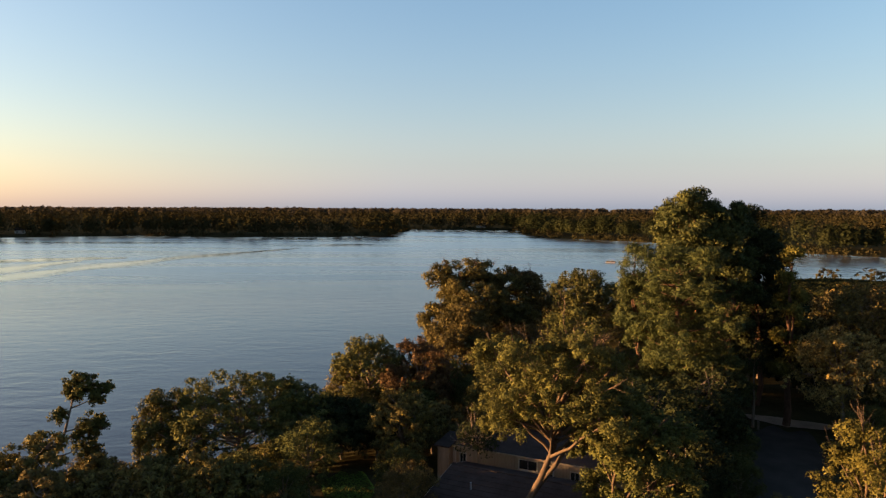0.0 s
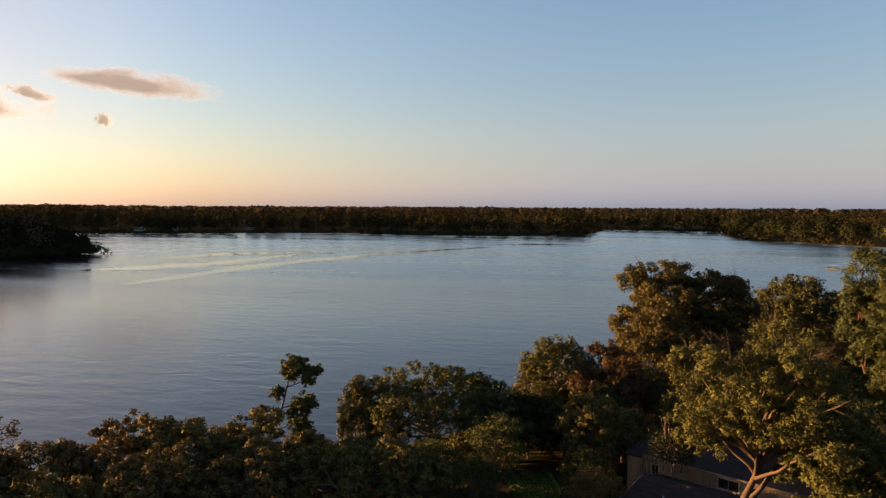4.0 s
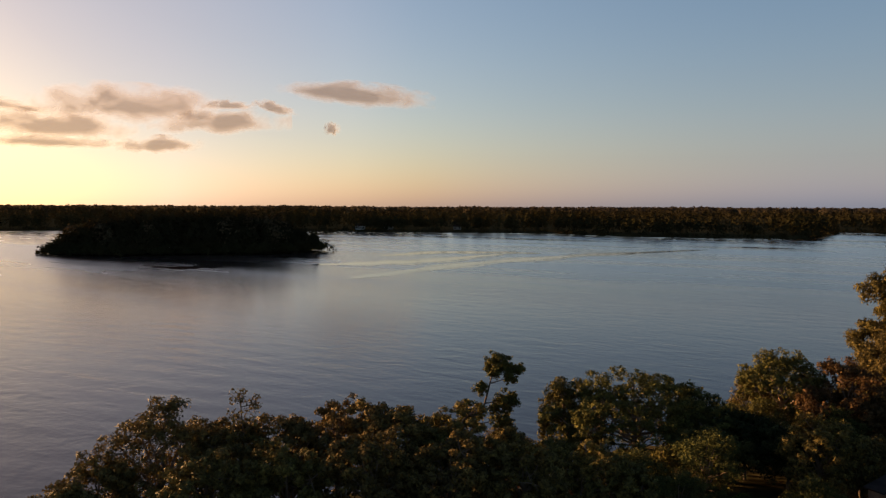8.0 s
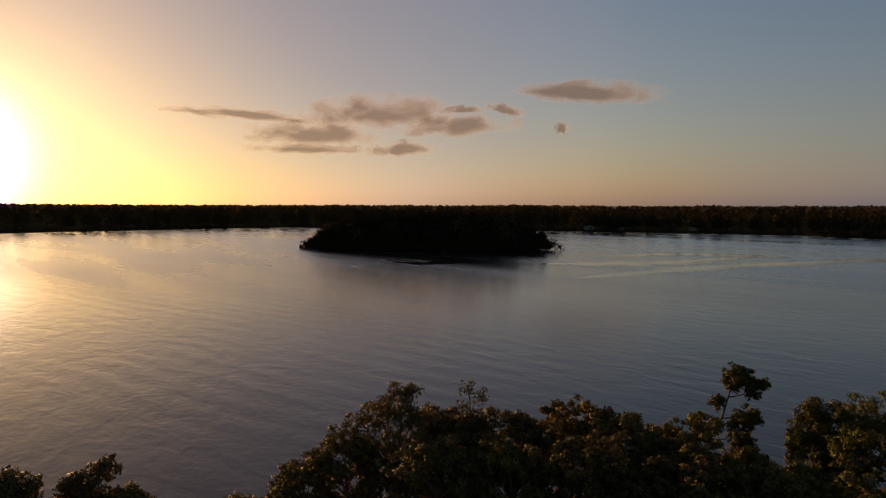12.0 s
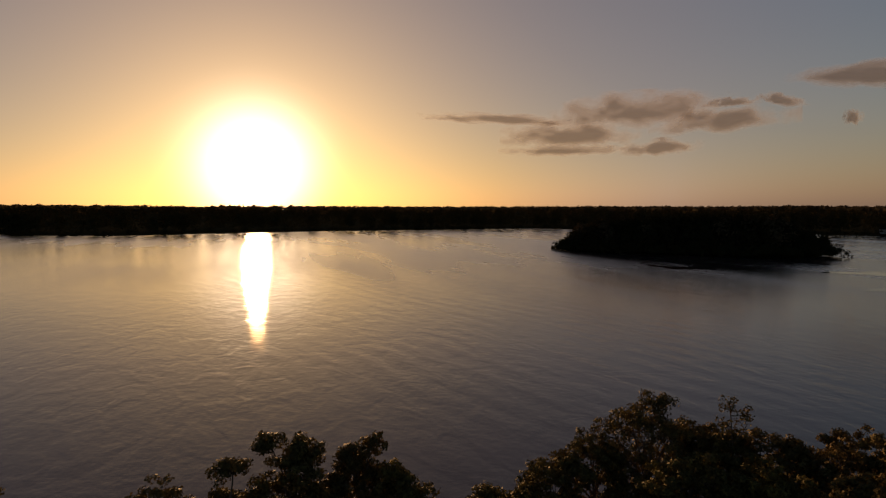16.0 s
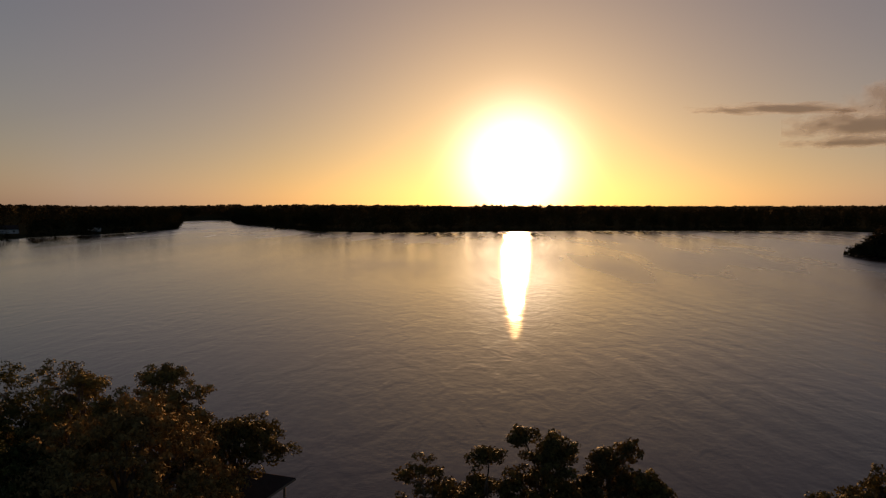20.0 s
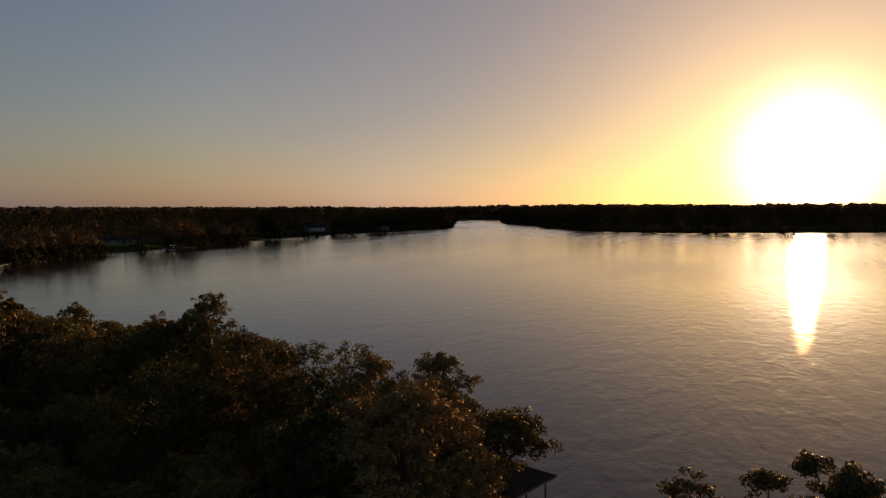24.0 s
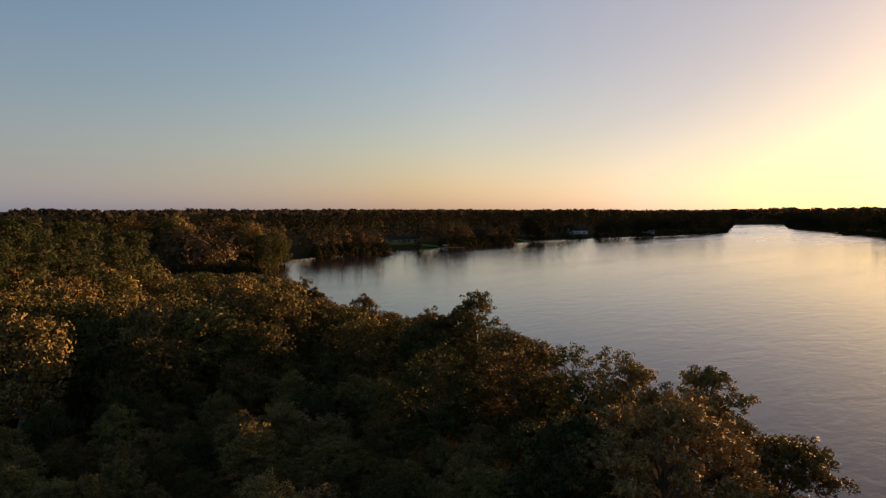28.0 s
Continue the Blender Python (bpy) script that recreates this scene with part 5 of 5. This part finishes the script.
# the boathouse: a hipped roof on posts over a deck
def boathouse():
    root = new("boathouse")
    w, dp, z0, z1 = 6.4, 5.6, 3.4, 4.7
    bm = bmesh.new()
    e = [bm.verts.new(p) for p in ((-w / 2, -dp / 2, z0), (w / 2, -dp / 2, z0), (w / 2, dp / 2, z0), (-w / 2, dp / 2, z0))]
    r0, r1 = bm.verts.new((-0.8, 0, z1)), bm.verts.new((0.8, 0, z1))
    for f in ((e[0], e[1], r1, r0), (e[1], e[2], r1), (e[2], e[3], r0, r1), (e[3], e[0], r0), (e[3], e[2], e[1], e[0])):
        bm.faces.new(f)
    part("roof", bm, SHINGLE, root)
    part("eave_board", box((-w / 2, -dp / 2, z0 - 0.16), (w / 2, -dp / 2 + 0.06, z0 - 0.003)), PLANK, root)
    part("eave_board", box((-w / 2, dp / 2 - 0.06, z0 - 0.16), (w / 2, dp / 2, z0 - 0.003)), PLANK, root)
    for s in (-1, 1):
        part("eave_board", box((s * (w / 2 - 0.03) - 0.03, -dp / 2 + 0.06, z0 - 0.16), (s * (w / 2 - 0.03) + 0.03, dp / 2 - 0.06, z0 - 0.003)), PLANK, root)
        for y in (-dp / 2 + 0.5, 0, dp / 2 - 0.5):
            part("post", round_post(s * (w / 2 - 0.6), y, -2.2, z0 - 0.05, 0.09), PLANK, root)
        part("rail", box((s * (w / 2 - 0.6) - 0.03, -dp / 2 + 0.5, 1.4), (s * (w / 2 - 0.6) + 0.03, dp / 2 - 0.5, 1.5)), PLANK, root)
    for k in range(22):
        x = -w / 2 + 0.35 + k * 0.27
        part("plank", box((x - 0.12, -dp / 2 + 0.2, 0.55), (x + 0.12, dp / 2 - 0.2, 0.6)), PLANK, root)
    for y in (-1.9, 0, 1.9):
        part("joist", box((-w / 2 + 0.25, y - 0.05, 0.38), (w / 2 - 0.25, y + 0.05, 0.547)), PLANK, root)
    return tagged(root, "open boathouse with dark hipped roof on posts over water", "boathouse")


p = polar(112.8, 46.2)
boathouse().matrix_basis = pose(p.x, p.y, 0, 0, 0, 75)


def jetty(length, wide, piles, label):
    """A jetty along +y from the shore: planks on piles."""
    root = new("jetty")
    n = max(6, int(length / 0.9))
    plank = None
    for k in range(n):
        y = (k + 0.5) * length / n
        if plank is None:
            plank = part("plank", box((-wide / 2, -length / n * 0.47, 0.55), (wide / 2, length / n * 0.47, 0.63)), PLANK, root)
            plank.location.y = y
        else:
            o = new("plank", plank.data)
            o.parent, o.location = root, (0, y, 0)
    for k in range(piles):
        for s in (-1, 1):
            part("pile", round_post(s * (wide / 2 + 0.12), (k + 0.5) * length / piles, -2.4, 1.05, 0.12, 6), PLANK, root)
    return tagged(root, label, "jetty")


def jetty_at(az, dist, turn, *more):
    p = polar(az, dist)
    j = jetty(*more)
    j.matrix_basis = pose(p.x, p.y, 0, 0, 0, turn)
    return j


cove_a, cove_b = polar(152.1, 311), polar(149.9, 327)
jetty_at(152.1, 311, math.degrees(math.atan2(-(cove_b - cove_a).x, (cove_b - cove_a).y)), (cove_b - cove_a).length, 1.6, 6, "wooden jetty with pale piles on the cove")
jetty_at(139.6, 408, 70, 18, 2.4, 5, "dark wooden jetty on piles below the lake houses")
jetty_at(132.4, 497, 60, 14, 2.4, 4, "short wooden jetty on the far shore")
jetty_at(116.9, 735, 20, 26, 2.4, 5, "wooden jetty off the wooded headland")
jetty_at(111.9, 915, 200, 18, 2.4, 4, "wooden jetty off the wooded point")
jetty_at(4.4, 560, -60, 14, 2.0, 3, "small jetty at the headland")

FAR_HOUSES = ((158.5, 298, 9.0, 6.5, 3.0, 5.2, SIDING, True, 20, "house with lamplit windows among tall trees"), (143.3, 444, 10, 7, 2.6, 4.6, SIDING, False, 12, "pale lake house set back from the shore"),
              (141.9, 446, 8, 6, 2.6, 4.6, SIDING, False, 20, "lake house beside the pale one"), (127.9, 612, 16, 9, 3.2, 6.2, WHITE, False, 10, "white lake house on the far shore"),
              (122.3, 640, 10, 7, 3.0, 5.4, WHITE, False, 10, "small white house on the headland"), (40.2, 606, 9, 7, 3.0, 5.0, WHITE, False, 0, "small white house across the lake"),
              (37.8, 602, 8, 6, 2.8, 4.6, WHITE, False, 0, "small white boathouse across the lake"), (-3.2, 728, 10, 7, 3.0, 5.2, WHITE, False, 0, "white house at the head of the inlet"),
              (32.0, 600, 7, 6, 2.8, 4.6, TRIM, False, 0, "small pale boathouse across the lake"))
for az, dist, w, dp, eave, ridge, wm, lit, turn, label in FAR_HOUSES:
    put(shed(w, dp, eave, ridge, wm, SHINGLE, label, "house", lit), az, dist, None, turn)


def pontoon(label):
    """A pontoon boat: two floats, deck, fence panels, bench and canopy."""
    root = new("pontoon_boat")
    for s in (-1, 1):
        bm = bmesh.new()
        bmesh.ops.create_cone(bm, cap_ends=True, segments=12, radius1=0.32, radius2=0.32, depth=6.6, matrix=Matrix.Translation((0, s * 0.85, 0.15)) @ Matrix.Rotation(radians(90), 4, "Y"))
        part("float", bm, METAL_ROOF, root)
        part("side_panel", box((-2.9, s * 1.2 - 0.03, 0.62), (2.9, s * 1.2 + 0.03, 1.2), 0.01), SHINGLE, root)
    part("deck", box((-3.2, -1.25, 0.5), (3.2, 1.25, 0.6)), PLANK, root)
    part("end_panel", box((2.88, -1.15, 0.62), (2.94, 1.15, 1.2)), SHINGLE, root)
    part("bench", box((-2.8, -1.1, 0.61), (-2.1, 1.1, 1.05), 0.05), TRIM, root)
    part("console", box((-0.4, 0.3, 0.61), (0.3, 1.0, 1.4), 0.04), WHITE, root)
    for x in (-1.6, 1.4):
        for s in (-1, 1):
            part("canopy_pole", round_post(x, s * 1.1, 0.6, 2.5, 0.025, 6), METAL_ROOF, root)
    part("canopy", slab(((-1.9, -1.25, 2.56), (1.7, -1.25, 2.56), (1.7, 1.25, 2.56), (-1.9, 1.25, 2.56)), 0.07), WHITE, root)
    part("motor", box((-3.7, -0.2, 0.0), (-3.25, 0.2, 1.1), 0.06), SHINGLE, root)
    return tagged(root, label, "boat")



# slicks of smooth water left by a passing boat: bearings and distances along them, and their width
WAKES = ((7.0, ((41.7, 206), (35.6, 233), (30.4, 265), (26.0, 288), (21.4, 319), (16.5, 347), (11.7, 384))),
         (9.0, ((44.3, 259), (39.5, 264), (34.6, 274), (28.0, 321))),
         (9.0, ((38.7, 303), (33.5, 330), (28.2, 329), (24.9, 326))),
         (5.0, ((56.6, 265), (53.8, 257), (51.1, 264), (47.7, 267))),
         (4.0, ((47.4, 314), (46.3, 310), (44.6, 312))),
         (6.0, ((10.5, 415), (8.3, 414), (5.6, 415))))
for wide, line, mat, lift in [(2.4 * w, a, HALF_SLICK, 0.02) for w, a in WAKES] + [(1.1 * w, a, SLICK, 0.035) for w, a in WAKES]:
    pts = ring(line, 12)
    t = np.gradient(pts, axis=0)
    t /= np.linalg.norm(t, axis=1)[:, None]
    f = np.linspace(0, np.pi, len(pts))
    half = (0.5 * wide * np.sin(f) ** 0.6 * (1 + 0.25 * np.sin(9 * f)))[:, None]
    side = np.stack([-t[:, 1], t[:, 0]], 1) * half
    v = np.concatenate([pts - side, pts + side])
    n = len(pts)
    i = np.arange(n - 1)
    tagged(mesh_object("boat_wake", np.column_stack([v, np.full(2 * n, lift)]), np.stack([i, i + 1, i + 1 + n, i + n], 1), mat), "smooth pale wake streak on the lake", "wake", kind="structure")

p = polar(-13.95, 288)
pontoon("small dark pontoon boat with pale canopy crossing the open lake").matrix_basis = pose(p.x, p.y, 0, 0, 0, 160) @ Matrix.Scale(0.6, 4)
p = polar(139.0, 402)
pontoon("dark pontoon boat with pale canopy moored at the jetty").matrix_basis = pose(p.x, p.y, 0, 0, 0, 60)
